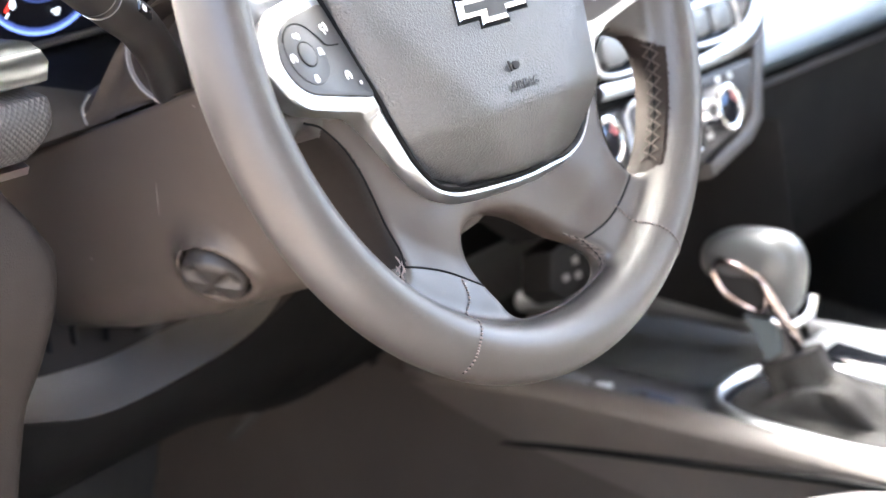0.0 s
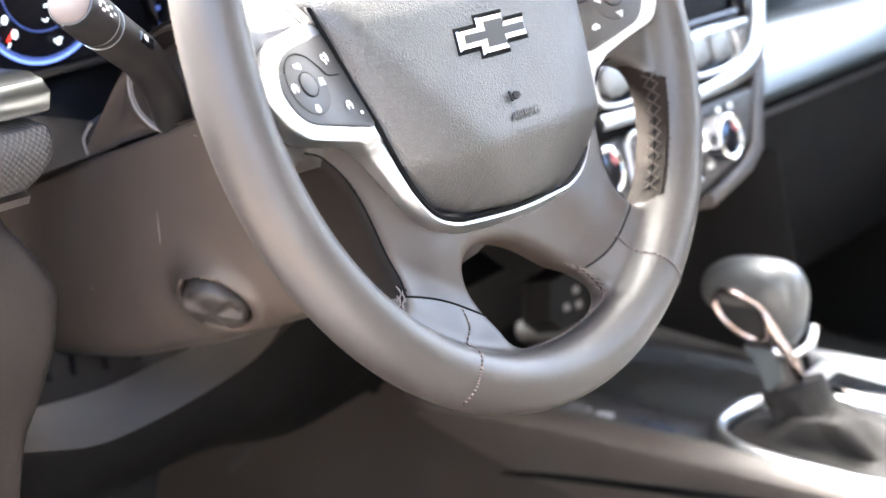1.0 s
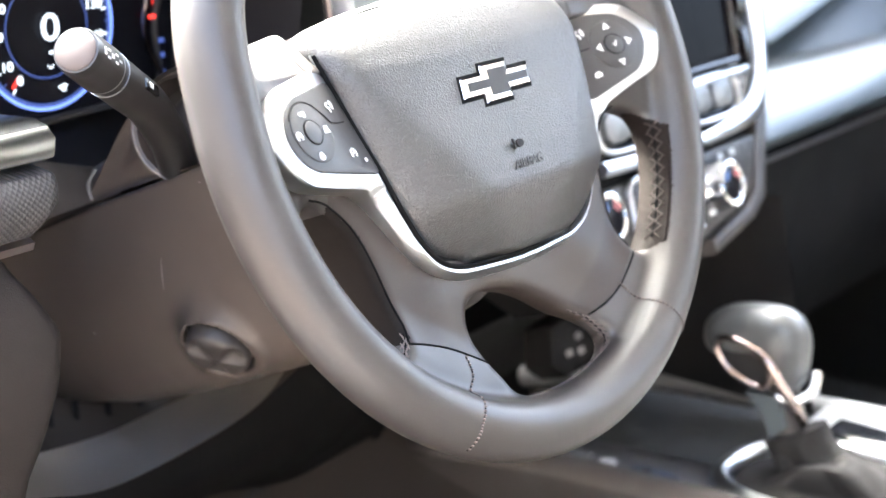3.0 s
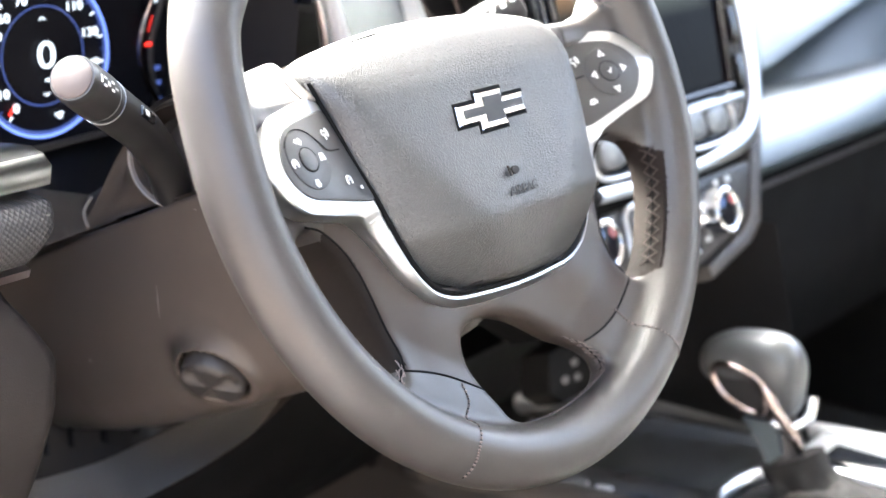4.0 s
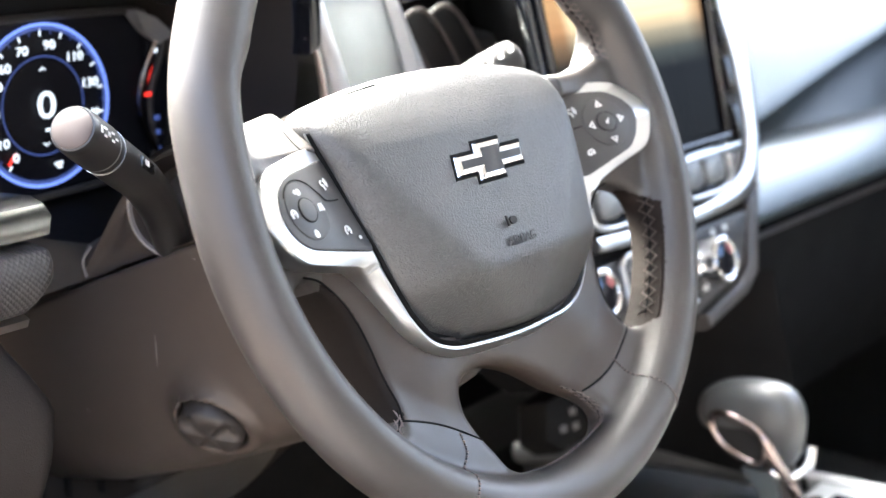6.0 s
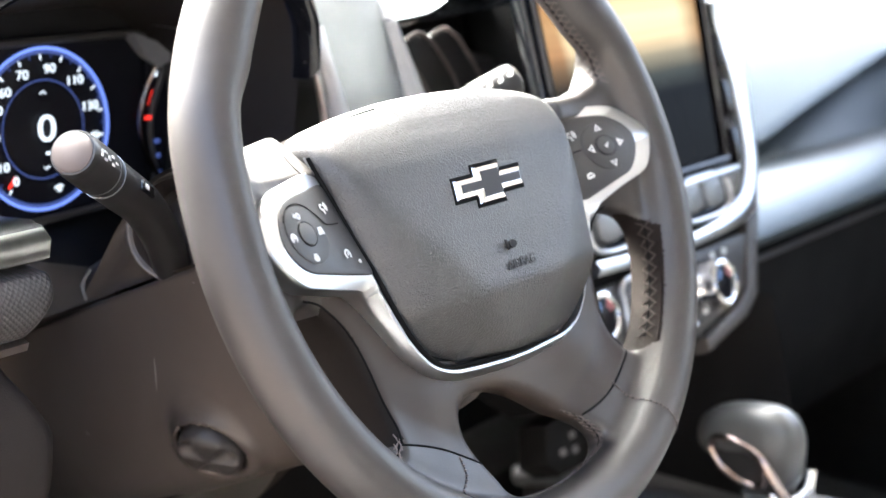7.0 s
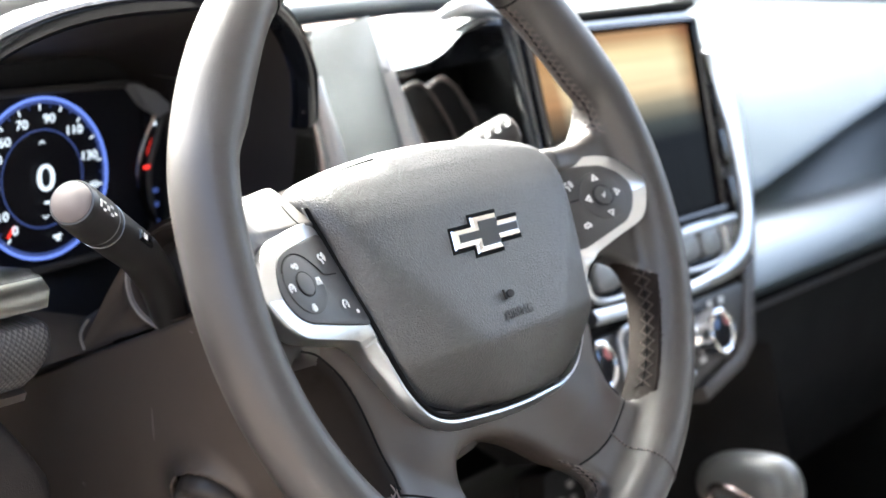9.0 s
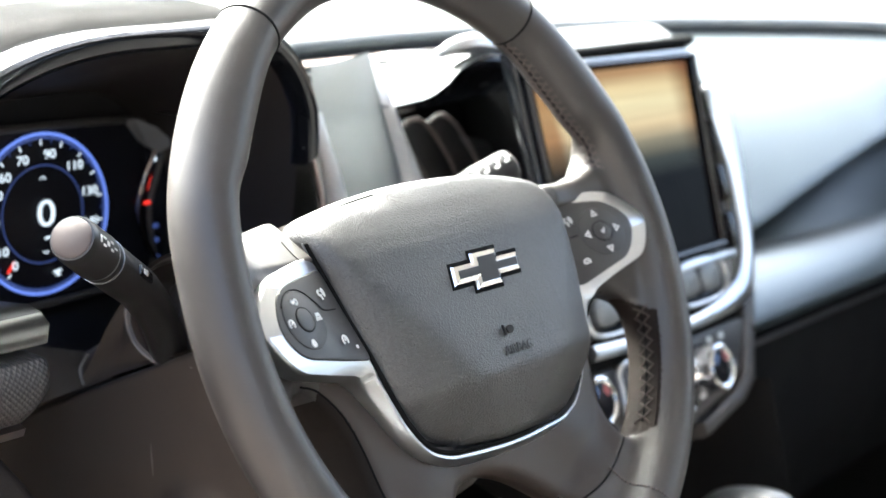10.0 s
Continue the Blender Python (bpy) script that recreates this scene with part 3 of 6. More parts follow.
            r = ri + (ro - ri) * (f if ro - ri < 0.012 else (f * 0.006 / (ro - ri) if f < 0.5 else 1 - (1 - f) * 0.012 / (ro - ri)))
            x, y = r * math.cos(a), -0.010 + r * math.sin(a)
            lp.append((x, y, float(bezel_height(np.array(x), np.array(y))) + dz * d))
        loops.append(lp)
    part("bezel", loft(loops), SATIN, w, "brushed satin silver bezel")
    part("bag_recess", plate(inset(ccw(BAG_LINE[::2]), 0.002), -0.013, 0.006), GAP, w, "dark gap behind the airbag cover")

    gap = []
    for a in angs:
        r = reach(BAG_LINE, a) + 0.0014 - 0.0010 * float(step01(np.array(a), -1.5, -0.9))
        x, y = r * math.cos(a), -0.010 + r * math.sin(a)
        gap.append((x, y, float(bezel_height(np.array(x), np.array(y))) + 0.0004))
    part("bag_gap", tube(gap, [0.0012 - 0.0009 * float(step01(np.array(a), -1.5, -0.9)) for a in angs], 8), GAP, w, "dark gap round the airbag cover")

    # airbag cover
    loops = []
    for k in range(40):
        s = math.sin(k / 39 * math.pi / 2) ** 0.9
        s = max(s, 0.02)
        loops.append([(x * s, -0.010 + (y + 0.010) * s, float(bag_height(x * s, -0.010 + (y + 0.010) * s)) - (0.0075 * s ** 18 if x < -0.04 else 0.0040 * s ** 50 * (1 - 0.8 * float(step01(np.array(x), 0.045, 0.065) * step01(np.array(-y), 0.040, 0.056))))) for x, y in BAG_LINE])
    last = loops[-1]
    loops.append([(x * 1.004, y * 1.004, z - 0.0035) for x, y, z in last])
    loops.append([(x * 1.000, y * 1.000, z - 0.014) for x, y, z in last])
    part("airbag_cover", loft(loops), BAG, w, "grained dark grey vinyl airbag cover")

    # emblem: a plain slanted bar with a taller middle
    def slant(pts):
        return [(x + 0.28 * y + 0.002, y + 0.0038) for x, y in pts]

    def over_bag(lift):
        return lambda x, y: float(bag_height(np.array(x * 0.3), np.array(y))) + lift
    cross = [(0.0285, 0.0056), (0.0285, -0.0056), (0.0110, -0.0056), (0.0110, -0.0102), (-0.0110, -0.0102), (-0.0110, -0.0056), (-0.0285, -0.0056), (-0.0285, 0.0056), (-0.0110, 0.0056),
             (-0.0110, 0.0102), (0.0110, 0.0102), (0.0110, 0.0056)]
    em = part("emblem", plate(slant(cross), over_bag(0.0027), 0.005, 0.0032), CHROME, w, "chrome-edged dark slanted cross emblem", smooth=False)
    part("emblem_face", plate(slant(inset(ccw(cross), 0.0034)), over_bag(0.0029), 0.001, 0.0003), EMBLEM, em, smooth=False)
    # near-black plate stands in for the shade in the emblem's recess
    part("emblem_shade", plate(slant(inset(ccw(cross), -0.0014)), over_bag(0.0004), 0.003, 0.0004), GAP, w, "dark plate round the emblem for the shade of its recess", smooth=False)
    words("airbag_lettering", "AIRBAG", 0.0070, pose(0.0015, -0.0405, 0.0162, 2, 0, 0), BUTTON, w)
    bm = plate(oval(-0.001, -0.0300, 0.0030, 0.0022, 14), 0.0163, 0.0012, 0.0002)
    plate([(-0.0065, -0.0270), (-0.0054, -0.0270), (-0.0044, -0.0325), (-0.0056, -0.0325)], 0.0163, 0.0012, 0.0001, bm)
    part("airbag_symbol", bm, DARK, w, smooth=False)

    # button fields
    for sx in (-1, 1):
        f = lambda x, y: float(pod_height(x, y)) + 0.0032
        pod = part("button_field", plate(rounded(POD_RIGHT if sx > 0 else POD_LEFT, 0.004), f, 0.006, 0.0009), BUTTON, w, "dark rubber thumb button field with white symbols")
        cx, cy = (0.1269, 0.0078) if sx > 0 else (-0.1324, 0.0026)
        part("button_ring", plate(oval(cx, cy, 0.0160, 0.0148, 36), lambda x, y: f(x, y) + 0.0007, 0.003, 0.0008), BUTTON, pod)
        part("centre_button", plate(oval(cx, cy, 0.0066, 0.0058, 26), lambda x, y: f(x, y) + 0.0016, 0.003, 0.0008), BUTTON, pod)
        g = lambda x, y: f(x, y) + (0.0018 if math.hypot(x - cx, y - cy) < 0.006 else 0.0012)
        if sx < 0:
            arc_line = [(cx + 0.0163 * math.cos(math.radians(a)), cy + 0.0151 * math.sin(math.radians(a))) for a in range(150, 50, -6)]
            arc_line += [(-0.1164, 0.0090), (-0.1125, 0.0050), (-0.1023, 0.0042)]
            part("groove", tube([(x, y, f(x, y) + 0.0004) for x, y in spline(arc_line, 60)], 0.00034, 6), GAP, pod)
        rim_line = [(x, y, f(x, y) + 0.0010) for x, y in oval(cx, cy, 0.0068, 0.0060, 30)]
        part("groove", tube(rim_line + rim_line[:1], 0.00028, 6), GAP, pod)

        def icon(name, pts, lift=0.0):
            part(name, plate(pts, lambda x, y: g(x, y) + lift, 0.0006, 0.0001), ICON, pod, smooth=False)

        def glyph(x, y, strokes, s=1.0, wide=0.00048):
            """A small line symbol; strokes are runs of points in millimetres."""
            bm = bmesh.new()
            for run in strokes:
                for (ax, ay), (bx, by) in zip(run, run[1:]):
                    a, b = np.array((x + ax * s / 1000, y + ay * s / 1000)), np.array((x + bx * s / 1000, y + by * s / 1000))
                    d = (b - a) / (np.linalg.norm(b - a) + 1e-9)
                    nn = np.array((-d[1], d[0])) * wide
                    a, b = a - d * wide * 0.6, b + d * wide * 0.6
                    plate([tuple(a - nn), tuple(b - nn), tuple(b + nn), tuple(a + nn)], g, 0.0005, 0.00005, bm)
            part("symbol", bm, ICON, pod, smooth=False)
        arc = lambda cx, cy, r, a0, a1, n=8: [(cx + r * math.cos(math.radians(a0 + (a1 - a0) * k / n)), cy + r * math.sin(math.radians(a0 + (a1 - a0) * k / n))) for k in range(n + 1)]
        WAVES = [arc(-1.0, 0.4, 0.9, 60, 300), [(-0.6, -0.6), (-0.3, -2.0)], arc(0.2, 0.2, 0.9, -40, 60, 4), arc(0.2, 0.2, 1.8, -40, 60, 5)]
        PHONE = [[(-1.8, -0.6), (-1.2, 0.6), (0.6, 1.0), (1.6, 0.2)], [(-1.8, -0.6), (-0.9, -0.9)], [(1.6, 0.2), (1.2, -0.8)], [(-0.6, -0.9), (0.4, -0.3)]]
        DIALS = [arc(0, 0, 1.5, -40, 220, 10), [(0, 0), (0.9, 0.9)], [(0, 0), (0.2, 0.1)]]
        LANES = [[(-1.5, -1.2), (-0.8, 1.2)], [(1.5, -1.2), (0.8, 1.2)], [(0, -1.2), (0, -0.4)], [(0, 0.3), (0, 1.2)]]
        PLUSES = [[(-1.9, 0), (-0.5, 0)], [(-1.2, -0.7), (-1.2, 0.7)], arc(1.0, -0.2, 0.9, 0, 360, 8)]
        CARS = [[(-1.3, -0.8), (1.3, -0.8), (1.0, 0.2), (0.5, 1.0), (-0.5, 1.0), (-1.0, 0.2), (-1.3, -0.8)], [(-1.0, 0.1), (1.0, 0.1)], [(-0.8, -1.3), (0.8, -1.3)]]
        CHECK = [[(-1.2, 0.2), (-0.3, -1.1), (1.3, 1.5)]]
        if sx > 0:
            for ang in (0, 90, 180, 270):
                a = math.radians(ang)
                ux, uy = math.cos(a), math.sin(a)
                px, py = cx + ux * 0.0112, cy + uy * 0.0112
                tip, l, r = (px + ux * 0.0024, py + uy * 0.0024), (px - ux * 0.0016 - uy * 0.0025, py - uy * 0.0016 + ux * 0.0025), (px - ux * 0.0016 + uy * 0.0025, py - uy * 0.0016 - ux * 0.0025)
                outer = ccw([tip, l, r])
                inner = inset(outer, 0.0007)
                bm = bmesh.new()
                for i in range(3):
                    j = (i + 1) % 3
                    plate([outer[i], outer[j], tuple(inner[j]), tuple(inner[i])], g, 0.0005, 0.00005, bm)
                part("arrow_symbol", bm, ICON, pod, smooth=False)
            glyph(cx, cy, CHECK, 1.0, 0.0004)
            glyph(0.1066, 0.0184, WAVES, 1.4)
            glyph(0.1062, -0.0070, PHONE, 1.4)
            part("groove", tube([(0.1013, 0.0087, f(0.1013, 0.0087)), (0.1096, 0.0090, f(0.1096, 0.0090))], 0.0004, 6), GAP, pod)
        else:
            for x, y, shape, k in ((-0.1350, 0.0119, PLUSES, 1.3), (-0.1448, 0.0018, DIALS, 1.35), (-0.1207, 0.0026, LANES, 1.3), (-0.1343, -0.0088, CARS, 1.25), (-0.1091, 0.0129, WAVES, 1.35), (-0.1072, -0.0114, DIALS, 1.45)):
                glyph(x, y, shape, k)
            icon("symbol", oval(-0.0993, -0.0160, 0.0011, 0.0010, 10))
    return w


make_wheel()


# ---- steering column ----
def make_column():
    c = thing("steering_column", "brown-black plastic steering column shroud with stalks and tilt knob", "steering column", WHEEL_POSE)
    low = [(-0.050, 0.056, 0.008, -0.099), (-0.060, 0.062, 0.009, -0.109), (-0.080, 0.066, 0.009, -0.1150), (-0.16, 0.068, 0.009, -0.1190), (-0.25, 0.068, 0.008, -0.1235), (-0.33, 0.067, 0.006, -0.1215), (-0.40, 0.066, 0.004, -0.112)]

    def half(xh, top, bottom, up):
        n = 30
        out = []
        for k in range(n + 1):
            a = math.pi * k / n
            x, y = math.cos(a), math.sin(a)
            p = 2 / 3.4
            x, y = math.copysign(abs(x) ** p, x), abs(y) ** p
            out.append((xh * x, top + (bottom - top) * y))
        return out
    ax = Vector((-0.738, -0.672, 0.060)).normalized()
    knob_at = Vector((-0.0592, -0.0938, -0.1930))
    zs, xw, tops, lows = (np.array(q[::-1]) for q in zip(*low))

    def moulding(x, y, z):
        xh, t, b = np.interp(z, zs, xw), np.interp(z, zs, tops), np.interp(z, zs, lows)
        k = ((np.abs(x) / xh) ** 3.2 + (np.maximum(t - y, 0) / (t - b)) ** 3.2 + 1e-9) ** (1 / 3.2)
        f = smax((k - 1) * xh, y - t, 0.003)
        f = smax(f, np.maximum(z + 0.050, -0.398 - z), 0.006)
        dx, dy, dz = x - knob_at.x, y - knob_at.y, z - knob_at.z
        h = dx * ax.x + dy * ax.y + dz * ax.z
        rho = np.sqrt(np.maximum(dx * dx + dy * dy + dz * dz - h * h, 1e-12))
        f = smin(f, np.maximum(rho - 0.0235, h + 0.0020), 0.014)
        return smax(f, -np.maximum(rho - 0.0220, -0.0090 - h), 0.0022)
    P, Q = solid(moulding, (-0.084, -0.136, -0.406), (0.078, 0.018, -0.044), 0.0022)
    solid_mesh("lower_shroud", P, Q, SHROUD, c, "brown-black grained lower column shroud with fine scratches")
    up = [(-0.052, 0.046, 0.0105, 0.045), (-0.062, 0.050, 0.0105, 0.056), (-0.10, 0.052, 0.0105, 0.062), (-0.17, 0.052, 0.0105, 0.060), (-0.235, 0.050, 0.0105, 0.046)]
    loops = [[(x, y, z) for x, y in half(xh, t, b, True)] for z, xh, t, b in up]
    part("upper_shroud", loft(loops), SHROUD, c, "dark upper column shroud")
    back = [(-0.235, 0.059, 0.009, 0.040), (-0.30, 0.061, 0.007, 0.030), (-0.40, 0.062, 0.005, 0.020)]
    part("column_sleeve", loft([[(x, y, z) for x, y in half(xh, t, b, True)] for z, xh, t, b in back]), SHROUD, c)
    edge = [WHEEL_POSE.inverted() @ Vector(q) for q in ((-0.0672, 0.238, 0.9935), (-0.0670, 0.241, 1.003), (-0.0662, 0.234, 1.013))]
    # pale tube puts the highlight of the shroud's edge into the colour
    part("shroud_glint", tube(spline(edge, 20), 0.0010, 8), EDGE, c, "pale line for the highlight on the shroud edge")
    # tilt knob on the lower left curve
    km = Matrix.Translation(knob_at) @ ax.to_track_quat("Z", "X").to_matrix().to_4x4()

    def turned(profile, n=48):
        return loft([[(r * math.cos(2 * math.pi * i / n), r * math.sin(2 * math.pi * i / n), z) for i in range(n)] for r, z in profile])
    gap = part("knob_gap", turned([(0.0218, -0.0105), (0.0218, -0.0086), (0.0210, -0.0084), (0.015, -0.0084)]), GAP, c)
    gap.matrix_basis = km
    n = 60
    loops = []
    for r, z in ((0.0200, -0.010), (0.0200, 0.0005), (0.0196, 0.0036), (0.0186, 0.0056), (0.0172, 0.0066), (0.0148, 0.0072), (0.0118, 0.0074), (0.0080, 0.0076), (0.0040, 0.0078), (0.0008, 0.0078)):
        lp = []
        for i in range(n):
            a = 2 * math.pi * i / n
            dent = max(0.0, math.cos(3 * a + 0.6)) ** 0.7 * math.exp(-((r - 0.0125) / 0.006) ** 2)
            lp.append((r * math.cos(a), r * math.sin(a), z - 0.0050 * dent))
        loops.append(lp)
    kn = part("tilt_knob", loft(loops), PLASTIC, c, "round dark tilt knob with three finger dents")
    kn.matrix_basis = km
    # scratches
    for a, b in (((-0.0684, -0.0334, -0.2067), (-0.0684, -0.0518, -0.2129)), ((-0.0680, -0.0646, -0.2911), (-0.0678, -0.0677, -0.2898)), ((-0.0680, 0.0015, -0.1555), (-0.0680, 0.000, -0.1535))):
        part("scratch", tube([a, Vector(a).lerp(Vector(b), 0.5), b], [0.0001, 0.0003, 0.0001], 5), EDGE, c)

    # left stalk
    def stalk(pts, name, sx):
        pts = [Vector(q) for q in pts]
        d = pts[-1] - pts[-2]
        path = [Vector(q) for q in spline(pts, 30)]
        rad = [0.0098 + 0.0024 * math.sin(i / 29 * 1.6) for i in range(30)]
        s = part(name, tube(path, rad, 28), STALK, c, "thick dark plastic control stalk with white symbols")
        u = d.normalized()
        p0 = path[-1]
        end = [p0, p0 + u * 0.0015, p0 + u * 0.002, p0 + u * 0.026, p0 + u * 0.030, p0 + u * 0.032, p0 + u * 0.0322]
        part("turning_end", tube(end, [0.0123, 0.0123, 0.0127, 0.0124, 0.0121, 0.0114, 0.0104], 32), STALK, s)
        e0 = p0 + u * 0.0322
        part("end_cap", tube([e0 - u * 0.001, e0 + u * 0.0005, e0 + u * 0.0016, e0 + u * 0.0020], [0.0106, 0.0104, 0.0090, 0.002], 32), CAP, s, "matt grey-brown end cap")
        part("ring_line", tube([p0 - u * 0.0002, p0 + u * 0.0010], [0.0124, 0.0124], 32), SATIN if sx < 0 else GAP, s)
        return s, path, u, p0
    inv = WHEEL_POSE.inverted()
    st, path, u, p0 = stalk([inv @ Vector(q) for q in ((-0.050, 0.174, 1.006), (-0.060, 0.170, 1.026), (-0.073, 0.163, 1.047), (-0.094, 0.153, 1.068), (-0.118, 0.141, 1.083), (-0.142, 0.129, 1.0975))], "turn_signal_stalk", -1)
    # slide switch and symbols on the upper side
    view = (inv @ Vector((-0.632, -0.476, 1.25)) - p0).normalized()
    view = (view - u * view.dot(u)).normalized()
    side = u.cross(view).normalized()
    if side.y < 0:
        side = -side
    face = (view * 0.72 + side * 0.70).normalized()
    sw = p0 - u * 0.036
    fr = Matrix((u, face.cross(u), face)).transposed().to_4x4()
    q = part("slide_switch", box(0, 0, 0, 0.018, 0.006, 0.003, 0.001), GLOSS, st)
    q.matrix_basis = Matrix.Translation(sw + face * 0.0118) @ fr
    b = part("symbol", box(0, 0, 0, 0.0050, 0.0030, 0.0006, 0), ICON, q)
    b.matrix_basis = Matrix.Translation((0.003, 0, 0.0016))
    out = face.cross(u)
    for du, dv, a, b_ in ((0.003, 0.0, 0.0035, 0.0010), (0.0075, 0.002, 0.0030, 0.0012), (0.0075, -0.002, 0.0030, 0.0012), (0.0125, 0.0, 0.0030, 0.0022), (0.0170, 0.0022, 0.0028, 0.0010), (0.0170, -0.0016, 0.0034, 0.0010), (0.0215, 0.0, 0.0016, 0.0036)):
        b = part("symbol", box(0, 0, 0, a, b_, 0.0012, 0), ICON, st)
        b.matrix_basis = Matrix.Translation(p0 + u * (du + 0.004) + face * 0.0122 + out * dv) @ fr
    part("ring_line", tube([p0 - u * 0.0062, p0 - u * 0.0055], [0.0125, 0.0125], 32), SATIN, st)
    st, path, u, p0 = stalk([inv @ Vector(q) for q in ((0.060, 0.165, 1.035), (0.085, 0.155, 1.055), (0.120, 0.138, 1.078), (0.158, 0.120, 1.097))], "wiper_stalk", 1)
    view = (inv @ Vector((-0.632, -0.476, 1.25)) - p0).normalized()
    view = (view - u * view.dot(u)).normalized()
    side = u.cross(view).normalized()
    if side.y < 0:
        side = -side
    face = (view * 0.8 + side * 0.6).normalized()
    fr = Matrix((u, face.cross(u), face)).transposed().to_4x4()
    out = face.cross(u)
    for k in range(4):
        for du, dv, a, b_ in ((0, 0.0042, 0.0042, 0.0010), (0.001, -0.0002, 0.0012, 0.0040), (-0.001, -0.0042, 0.0030, 0.0016)):
            b = part("symbol", box(0, 0, 0, a, b_, 0.0010, 0), ICON, st)
            b.matrix_basis = Matrix.Translation(p0 + u * (0.004 + 0.0080 * k + du) + face * 0.0123 + out * dv * (1 - 0.15 * (k % 2))) @ fr
    # collar where the left stalk leaves the shroud
    cm = inv @ (Matrix.Translation((-0.0520, 0.1690, 1.0460)) @ Vector((-0.86, -0.42, 0.30)).normalized().to_track_quat("Z", "Y").to_matrix().to_4x4() @ Matrix.Scale(1.18, 4))
    col = part("stalk_collar", turned([(0.0275, -0.020), (0.0270, 0.002), (0.0255, 0.0040), (0.0240, 0.0036), (0.0220, -0.002), (0.0210, -0.012)]), SHROUD, c, "dark oval collar round the stalk")
    col.matrix_basis = cm
    # pale ring drawn as the highlight on the collar's lip
    lipr = [(0.0262 * math.cos(2 * math.pi * i / 48), 0.0262 * math.sin(2 * math.pi * i / 48), 0.0036) for i in range(49)]
    e = part("collar_glint", tube(lipr, 0.0007, 8), EDGE, c, "pale line for the highlight on the collar edge")
    e.matrix_basis = cm
    # fairing that spreads from the collar down to the joint of the shroud
    base = spline([(0.0106, -0.2545), (0.0250, -0.2367), (0.0487, -0.1977), (0.0640, -0.160), (0.0600, -0.125), (0.0400, -0.105), (0.0120, -0.118), (0.0106, -0.160), (0.0106, -0.210)], 60, True)
    ci = cm.inverted()
    foot = [Vector((-0.0672, *q)) for q in base]
    turn = [math.atan2((ci @ q).y, (ci @ q).x) for q in foot]
    lip = [cm @ Vector((0.0272 * math.cos(a), 0.0272 * math.sin(a), 0.001)) for a in turn]
    loops = []
    for f in (0.0, 0.12, 0.3, 0.5, 0.7, 0.88, 1.0):
        bow = 0.004 * math.sin(math.pi * f)
        loops.append([p.lerp(q, f) + Vector((bow, 0, 0)) for p, q in zip(foot, lip)])
    part("stalk_fairing", loft(loops, False), SHROUD, c, "dark tapered fairing round the stalk")
    cup = part("stalk_cup", turned([(0.0222, -0.012), (0.016, -0.014), (0.004, -0.014)]), SHROUD, c)
    cup.matrix_basis = cm
    return c


make_column()


# ---- instrument cluster ----
DIAL = Vector((-0.0268, 0.320, 1.0818))


def arch(xc, wide, zb, zt, n=48, power=4.2, k_in=1.0):
    out = []
    for k in range(n + 1):
        a = math.pi * k / n
        c, s = math.cos(a), math.sin(a)
        p = power if c > 0 else 2.45
        x, z = xc + wide * (1.0 - 0.07 * k_in if c > 0 else 1.50) * math.copysign(abs(c) ** (2 / p), c), zb + (zt - zb) * abs(s) ** (2 / p)
        z -= 0.005 * float(step01(np.array(-x), -0.05, 0.03)) * abs(s)
        out.append((x - (0.2 * k_in * max(0.0, 1.15 - z) if c > 0 else 0.0), z))
    return out


